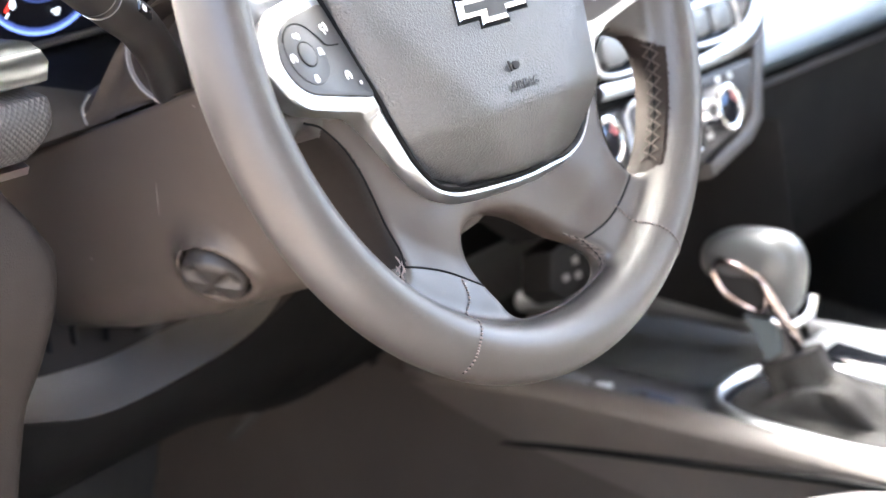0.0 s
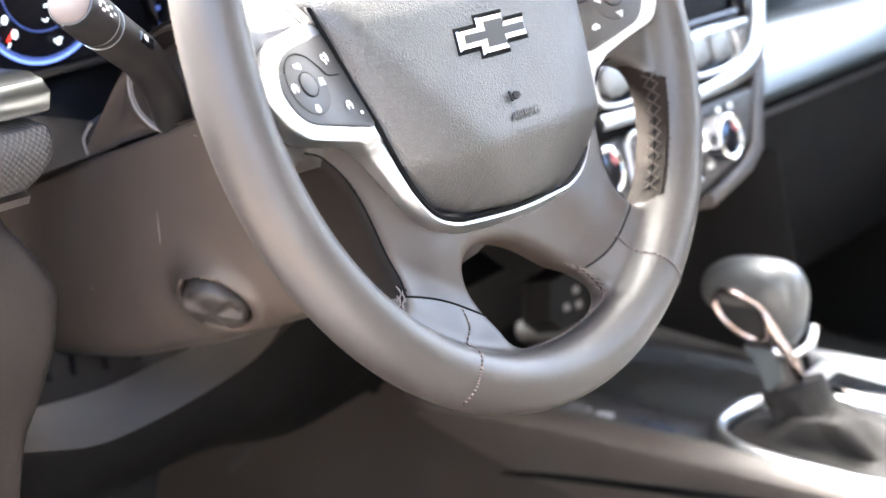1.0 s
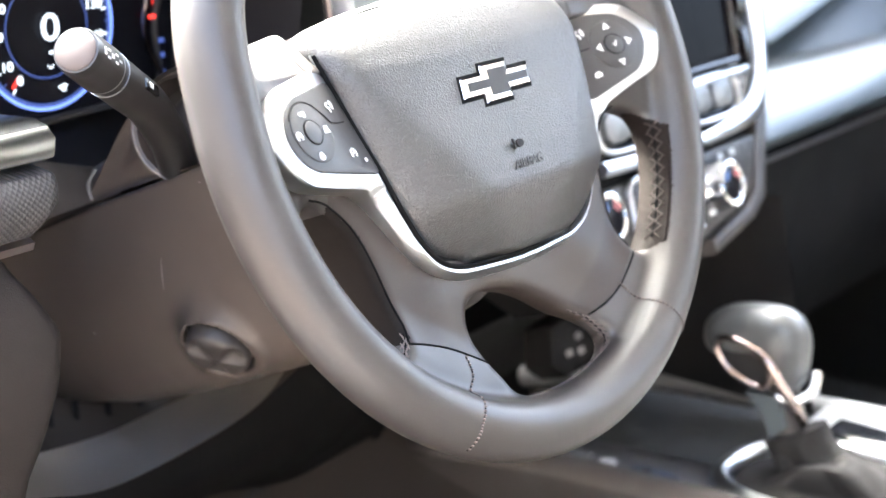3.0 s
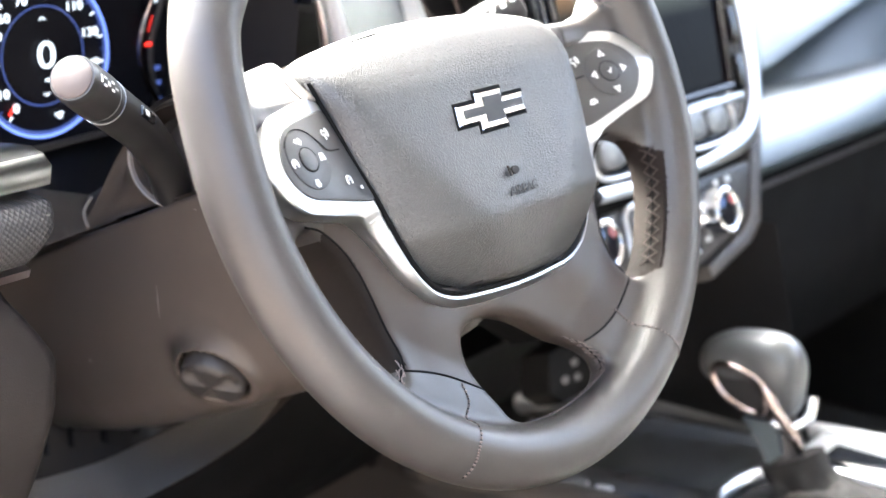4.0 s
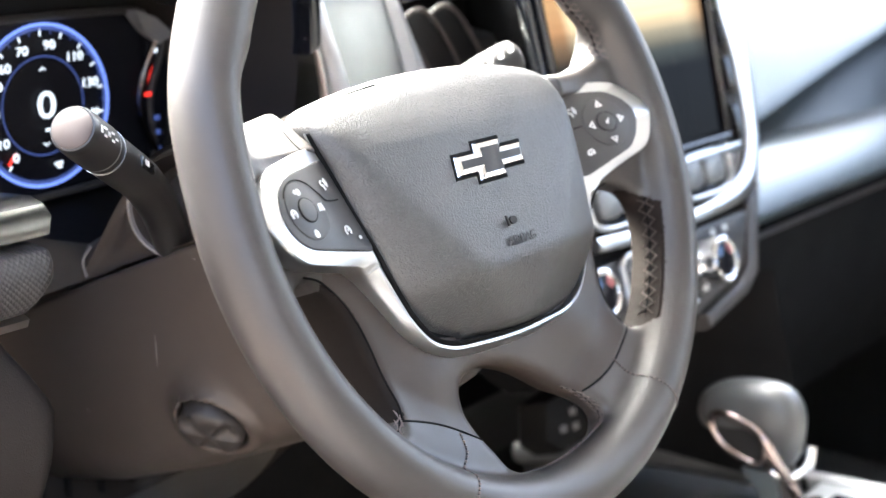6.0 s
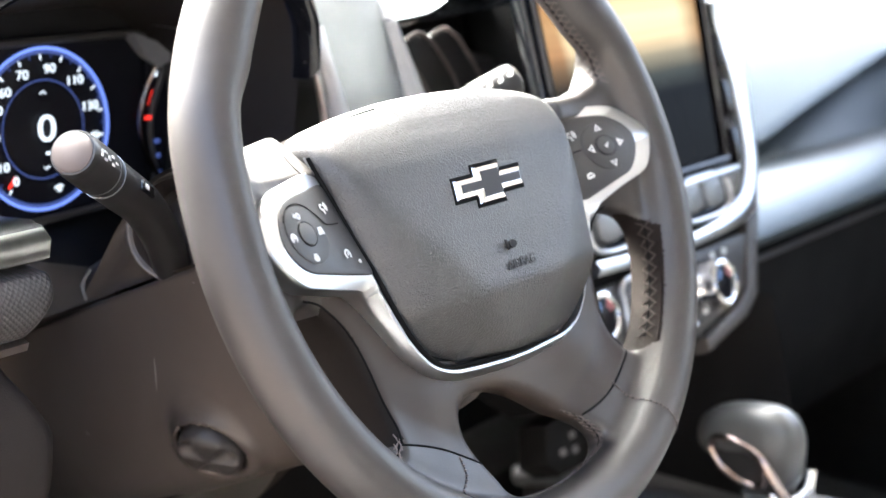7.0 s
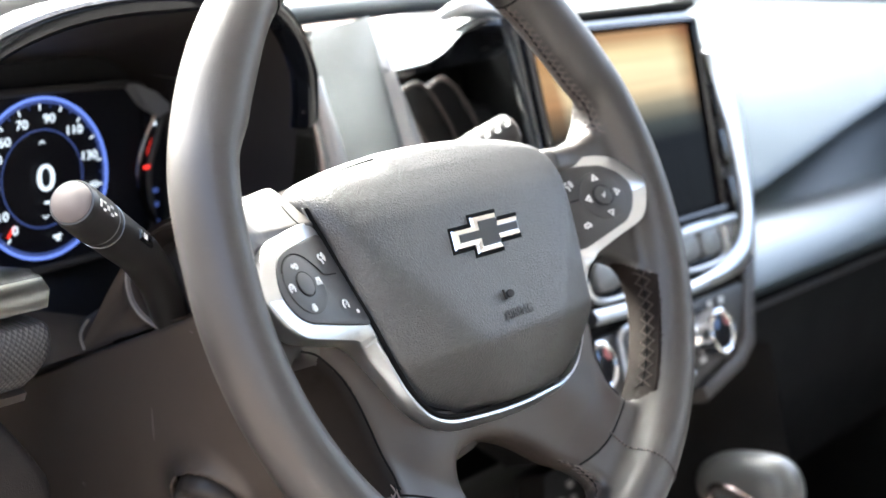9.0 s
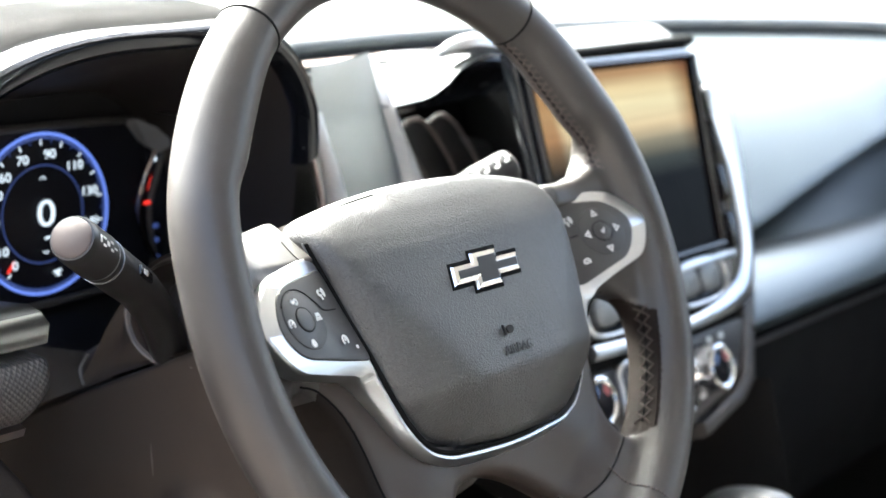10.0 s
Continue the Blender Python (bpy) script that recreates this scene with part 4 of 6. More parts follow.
def make_cluster():
    c = thing("instrument_cluster", "lit instrument cluster with a blue-ringed speedometer under a dark hood", "instrument cluster")
    xc = -0.042
    # hood: inside lining, gloss lip and bright trim over it
    inner = [(0.196, 0.123, 1.200, 1.00), (0.230, 0.118, 1.190, 1.00), (0.290, 0.113, 1.172, 1.00), (0.335, 0.108, 1.160, 1.00)]
    part("hood_lining", loft([[(x, y, z) for x, z in arch(xc, wd + 0.013, zb, zt, k_in=max(0.0, (0.31 - y) / 0.114))] for y, wd, zt, zb in inner], False, None, False), LINING, c, "brown-black lining inside the hood")
    lip = []
    for y, dw, dz in ((0.200, 0.000, -0.0005), (0.1870, 0.0003, 0.0003), (0.1845, 0.0015, 0.0028), (0.1840, 0.0050, 0.0070), (0.1848, 0.0082, 0.0104), (0.1875, 0.0095, 0.0122)):
        lip.append([(x, y + 0.10 * max(0, 1.12 - z), z) for x, z in arch(xc, 0.1355 + dw, 1.00, 1.198 + dz)][5:])
    part("hood_lip", loft(lip, False, None, False), GLOSS, c, "broad gloss black lip of the hood")
    trim = []
    for y, dw, dz in ((0.1875, 0.0095, 0.0122), (0.1905, 0.0102, 0.0133), (0.198, 0.0110, 0.0140), (0.212, 0.0120, 0.0140)):
        trim.append([(x, y + 0.10 * max(0, 1.12 - z), z) for x, z in arch(xc, 0.1355 + dw, 1.00, 1.198 + dz)][5:])
    part("hood_trim", loft(trim, False, None, False), GLOSS, c, "gloss black trim along the hood edge catching the sky")
    top = []
    for y, dw, dz in ((0.2075, 0.0125, 0.0125), (0.213, 0.0150, 0.0165), (0.232, 0.0165, 0.0225), (0.265, 0.0150, 0.0270), (0.32, 0.008, 0.0180), (0.40, -0.010, -0.015)):
        top.append([(x, y + 0.10 * max(0, 1.12 - z), z) for x, z in arch(xc, 0.1355 + dw, 1.00, 1.198 + dz)])
    part("hood_top", loft(top, False, None, False), HOODSKIN, c, "grained soft top of the hood")
    # face
    part("back_panel", box(xc, 0.342, 1.085, 0.24, 0.012, 0.20, 0.002), DARK, c)
    fp = [(-0.135, 1.026), (-0.10, 1.022), (0.040, 1.026), (0.062, 1.034), (0.060, 1.075), (0.074, 1.116), (0.058, 1.129), (0.040, 1.1365), (-0.10, 1.1385), (-0.135, 1.1365)]

    def stand(bm, y):
        bm.transform(Matrix.Translation((0, y, 0)) @ Matrix.Rotation(radians(90), 4, "X"))
        return bm
    part("dial_panel", stand(plate(fp, 0.0, 0.012, 0.002), 0.3255), FACE, c, "black glassy dial panel", smooth=False)
    edge = [(x, 0.3215, z) for x, z in spline(fp, 70, True)]
    part("panel_frame", tube(edge + edge[:1], 0.0026, 8), CONSOLE, c, "satin black frame of the dial panel")
    part("frame_corner", loft([[(0.040, 0.322, 1.1365), (0.058, 0.322, 1.129), (0.074, 0.322, 1.116), (0.066, 0.322, 1.112), (0.052, 0.322, 1.122)],
                               [(0.043, 0.312, 1.1375), (0.060, 0.311, 1.131), (0.076, 0.311, 1.118), (0.066, 0.316, 1.1125), (0.053, 0.316, 1.1225)]]), TRAY, c, "paler faceted corner of the dial frame", smooth=False)
    y = 0.3225

    def ring(r, wide, mat_, name, lift=0.0, a0=0.0, a1=360.0, n=96):
        loops = []
        for q in (r - wide / 2, r + wide / 2):
            loops.append([(DIAL.x + q * math.cos(math.radians(a0 + (a1 - a0) * i / n)), y - lift, DIAL.z + q * math.sin(math.radians(a0 + (a1 - a0) * i / n))) for i in range(n + 1)])
        part(name, loft(loops, False, None, False), mat_, c, smooth=False)
    ring(0.0515, 0.0022, LIT_BLUE, "outer_ring")
    ring(0.0490, 0.0018, LIT_DIM, "outer_ring_glow")
    ring(0.0315, 0.0009, LIT_DIM, "inner_ring")

    def mark(a, r0, r1, wide, mat_, name):
        a = math.radians(a)
        u, v = Vector((math.cos(a), 0, math.sin(a))), Vector((-math.sin(a), 0, math.cos(a)))
        p = [DIAL + u * r0 + v * wide, DIAL + u * r1 + v * wide, DIAL + u * r1 - v * wide, DIAL + u * r0 - v * wide]
        bm = bmesh.new()
        bm.faces.new([bm.verts.new((q.x, y - 0.0004, q.z)) for q in p])
        part(name, bm, mat_, c, smooth=False)
    up = Matrix.Rotation(radians(90), 4, "X")
    for i in range(29):
        a = 232 - 284 * i / 28
        big = i % 2 == 0
        mark(a, 0.0442 if big else 0.0455, 0.0478, 0.00055 if big else 0.00035, LIT_WHITE if big else LIT_DIM, "tick")
    for i, num in enumerate(("0", "10", "30", "50", "60", "70", "90", "110", "130", "140")):
        a = math.radians((232, 212, 182, 156, 137, 112, 80, 48, 16, -14)[i])
        words("dial_number", num, 0.0082 if i < 9 else 0.007, Matrix.Translation((DIAL.x + 0.0385 * math.cos(a), y - 0.0006, DIAL.z + 0.0385 * math.sin(a))) @ up @ Matrix.Diagonal((1.15, 1, 1, 1)), LIT_WHITE, c)
    words("speed_number", "0", 0.0245, Matrix.Translation((DIAL.x + 0.002, y - 0.0006, DIAL.z - 0.0005)) @ up @ Matrix.Diagonal((1.25, 1, 1, 1)), LIT_WHITE, c)
    mark(229, 0.0365, 0.0450, 0.0011, LIT_RED, "needle")
    for s, zz in ((1, 0.0245), (-1, -0.0255)):
        part("arrow_mark", tube([(DIAL.x - 0.0022, y - 0.001, DIAL.z + zz - 0.0018 * s), (DIAL.x, y - 0.001, DIAL.z + zz), (DIAL.x + 0.0022, y - 0.001, DIAL.z + zz - 0.0018 * s)], 0.0004, 5), LIT_WHITE, c)
    for dx, dz in ((-0.002, 0.001), (0.001, 0.0015), (0.0, -0.001)):
        part("warning_symbol", box(DIAL.x + 0.009 + dx, y - 0.001, DIAL.z - 0.0395 + dz, 0.003, 0.0006, 0.0016, 0), LIT_WHITE, c)
    part("unit_mark", box(DIAL.x + 0.003, y - 0.001, DIAL.z - 0.0155, 0.006, 0.0006, 0.0016, 0), LIT_WHITE, c)
    # small side gauge
    arc = [(0.067 - 0.0190 * math.sin(math.pi * k / 20), 0.318, 1.118 - 0.0850 * k / 20) for k in range(21)]
    part("side_gauge_rim", tube(arc, 0.0019, 8), ROSE, c, "rosy chrome arched rim of the fuel gauge")
    arc = [(0.069 - 0.0150 * math.sin(math.pi * k / 20), 0.3175, 1.112 - 0.0700 * k / 20) for k in range(4, 8)]
    part("side_gauge_arc", tube(arc, 0.00022, 6), LIT_RED, c)
    part("side_gauge_face", box(0.068, 0.3225, 1.078, 0.022, 0.004, 0.078, 0.001), FACE, c)
    part("side_gauge_needle", box(0.0570, 0.3195, 1.0790, 0.0055, 0.001, 0.0024, 0.0003), LIT_RED, c)
    for z in (1.108, 1.062, 1.052, 1.040):
        part("side_gauge_mark", box(0.0640, 0.3198, z, 0.0050, 0.0006, 0.0030, 0), LIT_WHITE if z > 1.1 else LIT_DIM, c)
    # sill below the panel
    part("cluster_sill", sheet(lambda u, v: (-0.20 + 0.28 * u, 0.262 + 0.075 * v, 1.002 + 0.020 * v), 12, 10, 0.004), DARK, c, "black sill below the dials")
    return c


make_cluster()


# ---- dashboard ----
def extrude_x(profile, x0, x1, n=20, close=0.0):
    """A rounded bar with the (y, z) profile from x0 to x1; close pulls the x1 end in to a soft end."""
    cy, cz = np.mean(profile, 0)
    loops = []
    for k in range(n + 1):
        f = k / n
        s = 1.0
        if close and f > 1 - close:
            g = (f - (1 - close)) / close
            s = max(0.02, math.sqrt(max(0, 1 - g * g)))
        loops.append([(x0 + (x1 - x0) * f, cy + (yy - cy) * s, cz + (zz - cz) * s) for yy, zz in profile])
    return loft(loops)


def crown(x):
    return 1.1715 - 0.035 * (x - 0.62) ** 2


def pillar(v):
    """Depth and sides of the panel beside the vent at the part v of its height."""
    y = 0.192 + 0.012 * v + 0.015 * max(0, v - 0.7) ** 2 / 0.09
    return y, 0.079 + 0.016 * (1 - v) + 1.18 * (y - 0.19), 0.137 + 0.056 * (1 - v) + 1.18 * (y - 0.19)


def front_y(x):
    """The dash edge sweeps back towards the passenger door."""
    return 0.43 - 0.145 * (max(0.0, x - 0.75) / 0.47) ** 2


def end_at(bm, x0, x1, zs, xs):
    """Stretch a bar that runs from x0 to x1 so that its end follows xs at the heights zs."""
    for v in bm.verts:
        v.co.x = x0 + (v.co.x - x0) * (float(np.interp(v.co.z, zs, xs)) - x0) / (x1 - x0)
    return bm


def make_dash():
    d = thing("dashboard", "dark soft-skinned car dashboard with pale lit upper pad and inlay", "dashboard")

    # upper deck to the windscreen
    def deck(u, v):
        x = -0.62 + 2.04 * u
        y = front_y(min(x, 1.3)) * (1 - v) + (1.05 - 0.10 * abs(x - 0.4)) * v
        return x, y, crown(x) - 0.012 + 0.014 * v + 0.02 * math.sin(v * 3)
    part("upper_deck", sheet(deck, 40, 16, 0.02), DASH, d, "pale lit deck below the windscreen")

    def lip(u, v):
        x = -0.62 + 2.04 * u
        a = math.pi * v
        return x, front_y(min(x, 1.3)) + 0.002 - 0.010 * math.sin(a), crown(x) - 0.002 + 0.008 * math.cos(a)
    part("deck_edge", sheet(lip, 40, 8), PANEL, d)
    part("deck_gap", tube([(-0.10 + 1.40 * k / 40, front_y(-0.10 + 1.40 * k / 40) - 0.0025, crown(-0.10 + 1.40 * k / 40) - 0.0125) for k in range(41)], 0.0035, 8), DARK, d, "dark joint below the deck edge")

    # passenger pad: from the deck edge bulging down to a curved crease
    def crease(x):
        return float(np.interp(x, (0.535, 0.62, 0.70, 0.77, 0.845, 0.96, 1.10, 1.32), (0.970, 0.972, 0.983, 1.000, 1.017, 1.041, 1.060, 1.072)))

    def pad(u, v):
        x = 0.535 + 0.785 * u
        z1, z0 = crown(x) - 0.015, crease(x)
        y = 0.425 + (front_y(x) - 0.43) * (1 - v) - 0.262 * v ** 0.92 - 0.014 * math.sin(v * math.pi)
        z = z1 - (z1 - z0) * (0.45 * v + 0.55 * v ** 1.8)
        if v > 0.93:
            y += 0.035 * ((v - 0.93) / 0.07) ** 2
        return x, y, z
    part("passenger_pad", sheet(pad, 50, 40), DASH, d, "soft grained pad, pale in the window light")

    def recess(u, v):
        x = 0.52 + 0.82 * u
        z1, z0 = crease(x) + 0.006, 0.962
        return x, 0.240 - 0.080 * v ** 0.8, z1 + (z0 - z1) * v
    part("recess_panel", sheet(recess, 30, 8, 0.003), DASH, d, "shaded hollow below the pad")
    band = [(0.200, 0.974), (0.172, 0.972), (0.150, 0.966), (0.130, 0.954), (0.117, 0.941), (0.112, 0.930), (0.118, 0.920), (0.135, 0.914), (0.200, 0.912)]
    part("inlay_band", extrude_x(band, 0.535, 1.32, 12), TRIMBAND, d, "grey metallic inlay band")
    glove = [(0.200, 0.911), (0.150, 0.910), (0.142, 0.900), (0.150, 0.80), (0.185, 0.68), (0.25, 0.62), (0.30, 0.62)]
    part("glovebox", extrude_x(glove, 0.545, 1.30, 10), GLOVE, d, "black glovebox lid, its shade held in the colour")
    part("glovebox_edge", tube([(0.56 + 0.074 * k, 0.137, 0.8985) for k in range(11)], 0.0028, 8), PLASTIC, d)
    part("footwell_back", box(0.95, 0.62, 0.75, 0.80, 0.03, 0.70, 0.01), CARPET, d)
    # panel between the dial hood and the vent
    def mid(u, v):
        y, x0, x1 = pillar(v)
        return x0 + (x1 - x0) * u, y - 0.006 * math.sin(u * math.pi), 1.040 + (0.134 + 0.006 * u) * v
    part("centre_pillar_panel", sheet(mid, 12, 30, 0.008), PANEL, d, "pale grey soft panel between dials and vent")
    part("upper_shelf", sheet(lambda u, v: (0.060 + 0.50 * u, 0.245 + 0.20 * v, 1.138 + 0.010 * v), 14, 6, 0.006), DASH, d)
    part("pillar_trim", tube(spline([(0.0925, 0.196, 1.146), (0.0940, 0.193, 1.130), (0.1010, 0.192, 1.110), (0.1090, 0.192, 1.085), (0.1150, 0.193, 1.055)], 20), [0.0040 + 0.004 * k / 19 for k in range(20)], 12), SILVERPAINT, d, "bright silver edge strip")
    part("hood_foot_trim", tube(spline([(0.0750, 0.190, 1.1266), (0.0837, 0.190, 1.1167), (0.0878, 0.190, 1.1035), (0.0913, 0.190, 1.0883), (0.094, 0.191, 1.06)], 24), [0.0012 + 0.0018 * k / 23 for k in range(24)], 10), WARMSILVER, d, "bright scalloped edge below the dial hood")
    part("dash_core", box(0.36, 0.34, 0.99, 0.44, 0.20, 0.22, 0.01), DARK, d)
    # left end beside the column
    ch = [(0.190, 1.071), (0.150, 1.075), (0.142, 1.072), (0.139, 1.066), (0.141, 1.056), (0.148, 1.053), (0.190, 1.052)]
    part("vent_trim", end_at(extrude_x(ch, -0.46, -0.164, 8), -0.46, -0.164, (1.053, 1.062, 1.075), (-0.1665, -0.1640, -0.1690)), VENTSILVER, d, "silver lower trim of the side vent")
    pd = [(0.205, 1.0515), (0.148, 1.051), (0.135, 1.0475), (0.130, 1.036), (0.133, 1.0240), (0.144, 1.0188), (0.205, 1.0185)]
    part("patterned_pad", end_at(extrude_x(spline(pd, 40, True), -0.46, -0.159, 90, 0.04), -0.46, -0.159, (1.018, 1.024, 1.036, 1.048), (-0.181, -0.174, -0.165, -0.1615)), MESHPAD, d, "dark pad with a fine dotted pattern")
    rs = [(0.205, 1.0185), (0.150, 1.0182), (0.141, 1.0150), (0.143, 1.0105), (0.155, 1.008), (0.205, 1.007)]
    part("lower_trim", extrude_x(rs, -0.46, -0.181, 8), WARMSILVER, d, "warm silver trim strip")
    kn = [(0.30, 1.008), (0.170, 1.007), (0.150, 1.003), (0.138, 0.985), (0.133, 0.955), (0.136, 0.920), (0.143, 0.885), (0.150, 0.840), (0.160, 0.780), (0.190, 0.740), (0.30, 0.720)]
    part("knee_pad", end_at(extrude_x(spline(kn, 50, True), -0.46, -0.158, 80, 0.06), -0.46, -0.158, (0.74, 0.82, 0.865, 0.885, 0.904, 0.939, 0.966, 0.999), (-0.196, -0.190, -0.186, -0.184, -0.176, -0.165, -0.161, -0.178)), KNEESKIN, d, "dark grained knee pad")
    # lower dash under the column: scooped panel and dark knee panel
    lowc = [(-0.190, 0.190, 0.860), (-0.145, 0.200, 0.840), (-0.094, 0.205, 0.825), (-0.025, 0.205, 0.8275), (0.029, 0.200, 0.8410), (0.060, 0.200, 0.862)]
    upc = [(-0.150, 0.260, 0.842), (-0.095, 0.290, 0.820), (-0.022, 0.300, 0.807), (0.030, 0.295, 0.812), (0.066, 0.245, 0.842)]
    lo, hi = spline(lowc, 40), spline(upc, 40)

    def scoop(u, v):
        i = int(round(u * 39))
        p = lo[i] * (1 - v) + hi[i] * v
        return p[0], p[1], p[2] - 0.006 * math.sin(math.pi * v)
    part("scoop_panel", sheet(scoop, 39, 14, 0.004), SCOOP, d, "smooth scooped panel under the column")

    def knee(u, v):
        p, g = lo[int(round(u * 39))], float(step01(np.array(u), 0.8, 1.0))
        p = p + (0.05 * g, 0.0, 0.012 * g)
        q = np.array((-0.20 + 0.50 * u, 0.275 + 0.03 * u, 0.735 - 0.030 * float(step01(np.array(u), 0.45, 0.75))))
        r = p * (1 - v) + q * v
        return r[0], r[1] - 0.020 * math.sin(math.pi * v), r[2] - (0.001 if v == 0 else 0.0)
    part("knee_panel", sheet(knee, 39, 20, 0.004), KNEE, d, "black lower knee panel")
    part("pedal_box_back", box(-0.02, 0.60, 0.76, 0.70, 0.03, 0.62, 0.01), CARPET, d)
    part("slot_panel", sheet(lambda u, v: (*(hi[int(round(u * 39))][:2] + (0, 0.004 + 0.03 * v)), hi[int(round(u * 39))][2] - 0.004 + 0.075 * v), 39, 4, 0.003), SHROUD, d, "brown-black slotted panel above the scoop")
    part("column_surround", sheet(lambda u, v: (-0.130 + 0.120 * u, 0.240 + 0.022 * v - 0.002 * math.sin(math.pi * v), (0.9866 + 0.009 * u) * (1 - v) + (1.0147 - 0.036 * max(-0.1, u - 0.45)) * v), 12, 8, 0.004), TAUPE, d, "taupe panel where the column enters the dash")
    # dark box added to stand for the shade behind the column
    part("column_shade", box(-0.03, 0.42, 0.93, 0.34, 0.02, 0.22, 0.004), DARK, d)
    for k in range(5):
        part("slot", box(-0.085 + 0.024 * k, 0.300 + 0.004 * min(k, 4 - k), 0.838 - 0.004 * min(k, 3), 0.0020, 0.006, 0.018, 0.0005), DARK, d)
    return d


make_dash()


# ---- centre stack ----
TILT_S = math.atan(0.345)
STACK = Matrix.Translation((0.40, 0.17, 1.17)) @ Matrix.Rotation(math.pi / 2 - TILT_S, 4, "X")


def on_stack(x, z):
    """Stack coordinates of the world x and height z."""
    return x - 0.40, (z - 1.17) / math.cos(TILT_S)


def make_stack():
    s = thing("centre_stack", "gloss black centre stack with touch screen, silver trim and climate knobs", "centre console", STACK)
    P = lambda pts: [on_stack(x, z) for x, z in pts]
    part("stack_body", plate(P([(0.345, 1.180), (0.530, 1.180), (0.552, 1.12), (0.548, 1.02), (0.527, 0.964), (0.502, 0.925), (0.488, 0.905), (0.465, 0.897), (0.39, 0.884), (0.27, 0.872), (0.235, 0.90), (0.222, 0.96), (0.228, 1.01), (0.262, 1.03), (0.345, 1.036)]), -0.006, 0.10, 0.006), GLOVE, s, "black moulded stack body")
    part("stack_edge", plate(P([(0.534, 0.972), (0.510, 0.932), (0.494, 0.902), (0.470, 0.890), (0.400, 0.877), (0.398, 0.889), (0.460, 0.901), (0.479, 0.911), (0.492, 0.938), (0.508, 0.964)]), 0.002, 0.08, 0.004), PLASTIC, s, "dark grey lower edge of the stack")
    part("upper_fascia", plate(P([(0.275, 1.178), (0.525, 1.176), (0.538, 1.14), (0.540, 1.05), (0.530, 0.985), (0.50, 0.972), (0.245, 0.972), (0.238, 1.0), (0.266, 1.03)]), 0.0, 0.012, 0.004), GLOSS, s, "gloss black fascia")
    scr = part("screen", plate(P([(0.286, 1.157), (0.508, 1.157), (0.482, 1.015), (0.274, 1.015)]), 0.004, 0.004, 0.001), SCREEN, s, "touch screen, amber in its upper part", smooth=False)
    fr = [(0.281, 1.161), (0.524, 1.161), (0.496, 1.011), (0.270, 1.011)]
    for a, b in zip(fr, fr[1:] + fr[:1]):
        p, q = on_stack(*a), on_stack(*b)
        part("screen_frame", tube([(*p, 0.003), (*q, 0.003)], 0.0030, 8), GLOSS, s)
    t0, t1 = on_stack(0.280, 1.1650), on_stack(0.520, 1.1650)
    part("screen_top_trim", tube([(*t0, 0.002), (*t1, 0.002)], 0.0024, 10), SATIN, s, "silver strip over the screen")
    # hooded cap over the screen
    g0, g1 = on_stack(0.300, 1.1705), on_stack(0.530, 1.1740)
    part("cap_gap", tube([(*g0, 0.000), (*g1, 0.000)], 0.0048, 10), GAP, s, "black gap below the cap")
    def cap(u, v):
        x = (0.300 + 0.205 * u) * (1 - v) + (0.350 + 0.225 * u) * v
        return STACK.inverted() @ Vector((x, 0.170 + 0.066 * v, (1.1700 + 0.0095 * u) * (1 - v) + 1.1845 * v + 0.004 * math.sin(math.pi * v) - 0.004 * float(step01(np.array(u), 0.94, 1.0))))
    part("screen_cap", sheet(cap, 24, 10, 0.006), SATIN, s, "pale satin cap over the screen")
    # silver frame round the stack
    out = [(0.5290, 1.1360), (0.5560, 1.1240), (0.5585, 1.0834), (0.5501, 1.0419), (0.5410, 1.0080), (0.5300, 0.9850), (0.5180, 0.9700), (0.4950, 0.9610), (0.4639, 0.9580), (0.4074, 0.9560), (0.3278, 0.9575), (0.2700, 0.9600)]
    inn = [(0.5240, 1.1330), (0.5272, 1.1003), (0.5302, 1.0699), (0.5261, 1.0355), (0.5200, 1.0080), (0.5100, 0.9920), (0.4980, 0.9820), (0.4800, 0.9755), (0.4580, 0.9700), (0.4107, 0.9655), (0.3278, 0.9670), (0.2723, 0.9700)]
    o, i_ = spline(P(out), 60), spline(P(inn), 60)
    loops = [[(o[k][0], o[k][1], 0.000), (o[k][0], o[k][1], 0.006), ((o[k][0] * 2 + i_[k][0]) / 3, (o[k][1] * 2 + i_[k][1]) / 3, 0.0090), ((o[k][0] + i_[k][0] * 2) / 3, (o[k][1] + i_[k][1] * 2) / 3, 0.0090), (i_[k][0], i_[k][1], 0.006), (i_[k][0], i_[k][1], 0.0)] for k in range(60)]
    part("silver_frame", loft(loops), SATIN, s, "broad satin silver frame")
    # row of buttons under the screen
    for x in (0.300, 0.335, 0.42, 0.455):
        cx, cy = on_stack(x, 0.990)
        part("audio_button", plate(oval(cx, cy, 0.016, 0.0115, 24, 3.0), 0.0075, 0.008, 0.002), KEYGREY, s, "silver-grey rounded button")
    cx, cy = on_stack(0.318, 0.988)
    part("button_rim", tube([(cx + (x) * 1, cy + y, 0.004) for x, y in oval(0, 0, 0.043, 0.017, 40, 3.0)] + [(cx + 0.043, cy, 0.004)], 0.0022, 8), SATIN, s)
    part("button_rim", tube([(cx + 0.122 + x, cy + y, 0.004) for x, y in oval(0, 0, 0.043, 0.017, 40, 3.0)] + [(cx + 0.122 + 0.043, cy, 0.004)], 0.0022, 8), SATIN, s)
    cx, cy = on_stack(0.455, 1.0015)
    part("lower_strip", box(cx, cy, 0.005, 0.10, 0.006, 0.006, 0.002), SATIN, s)
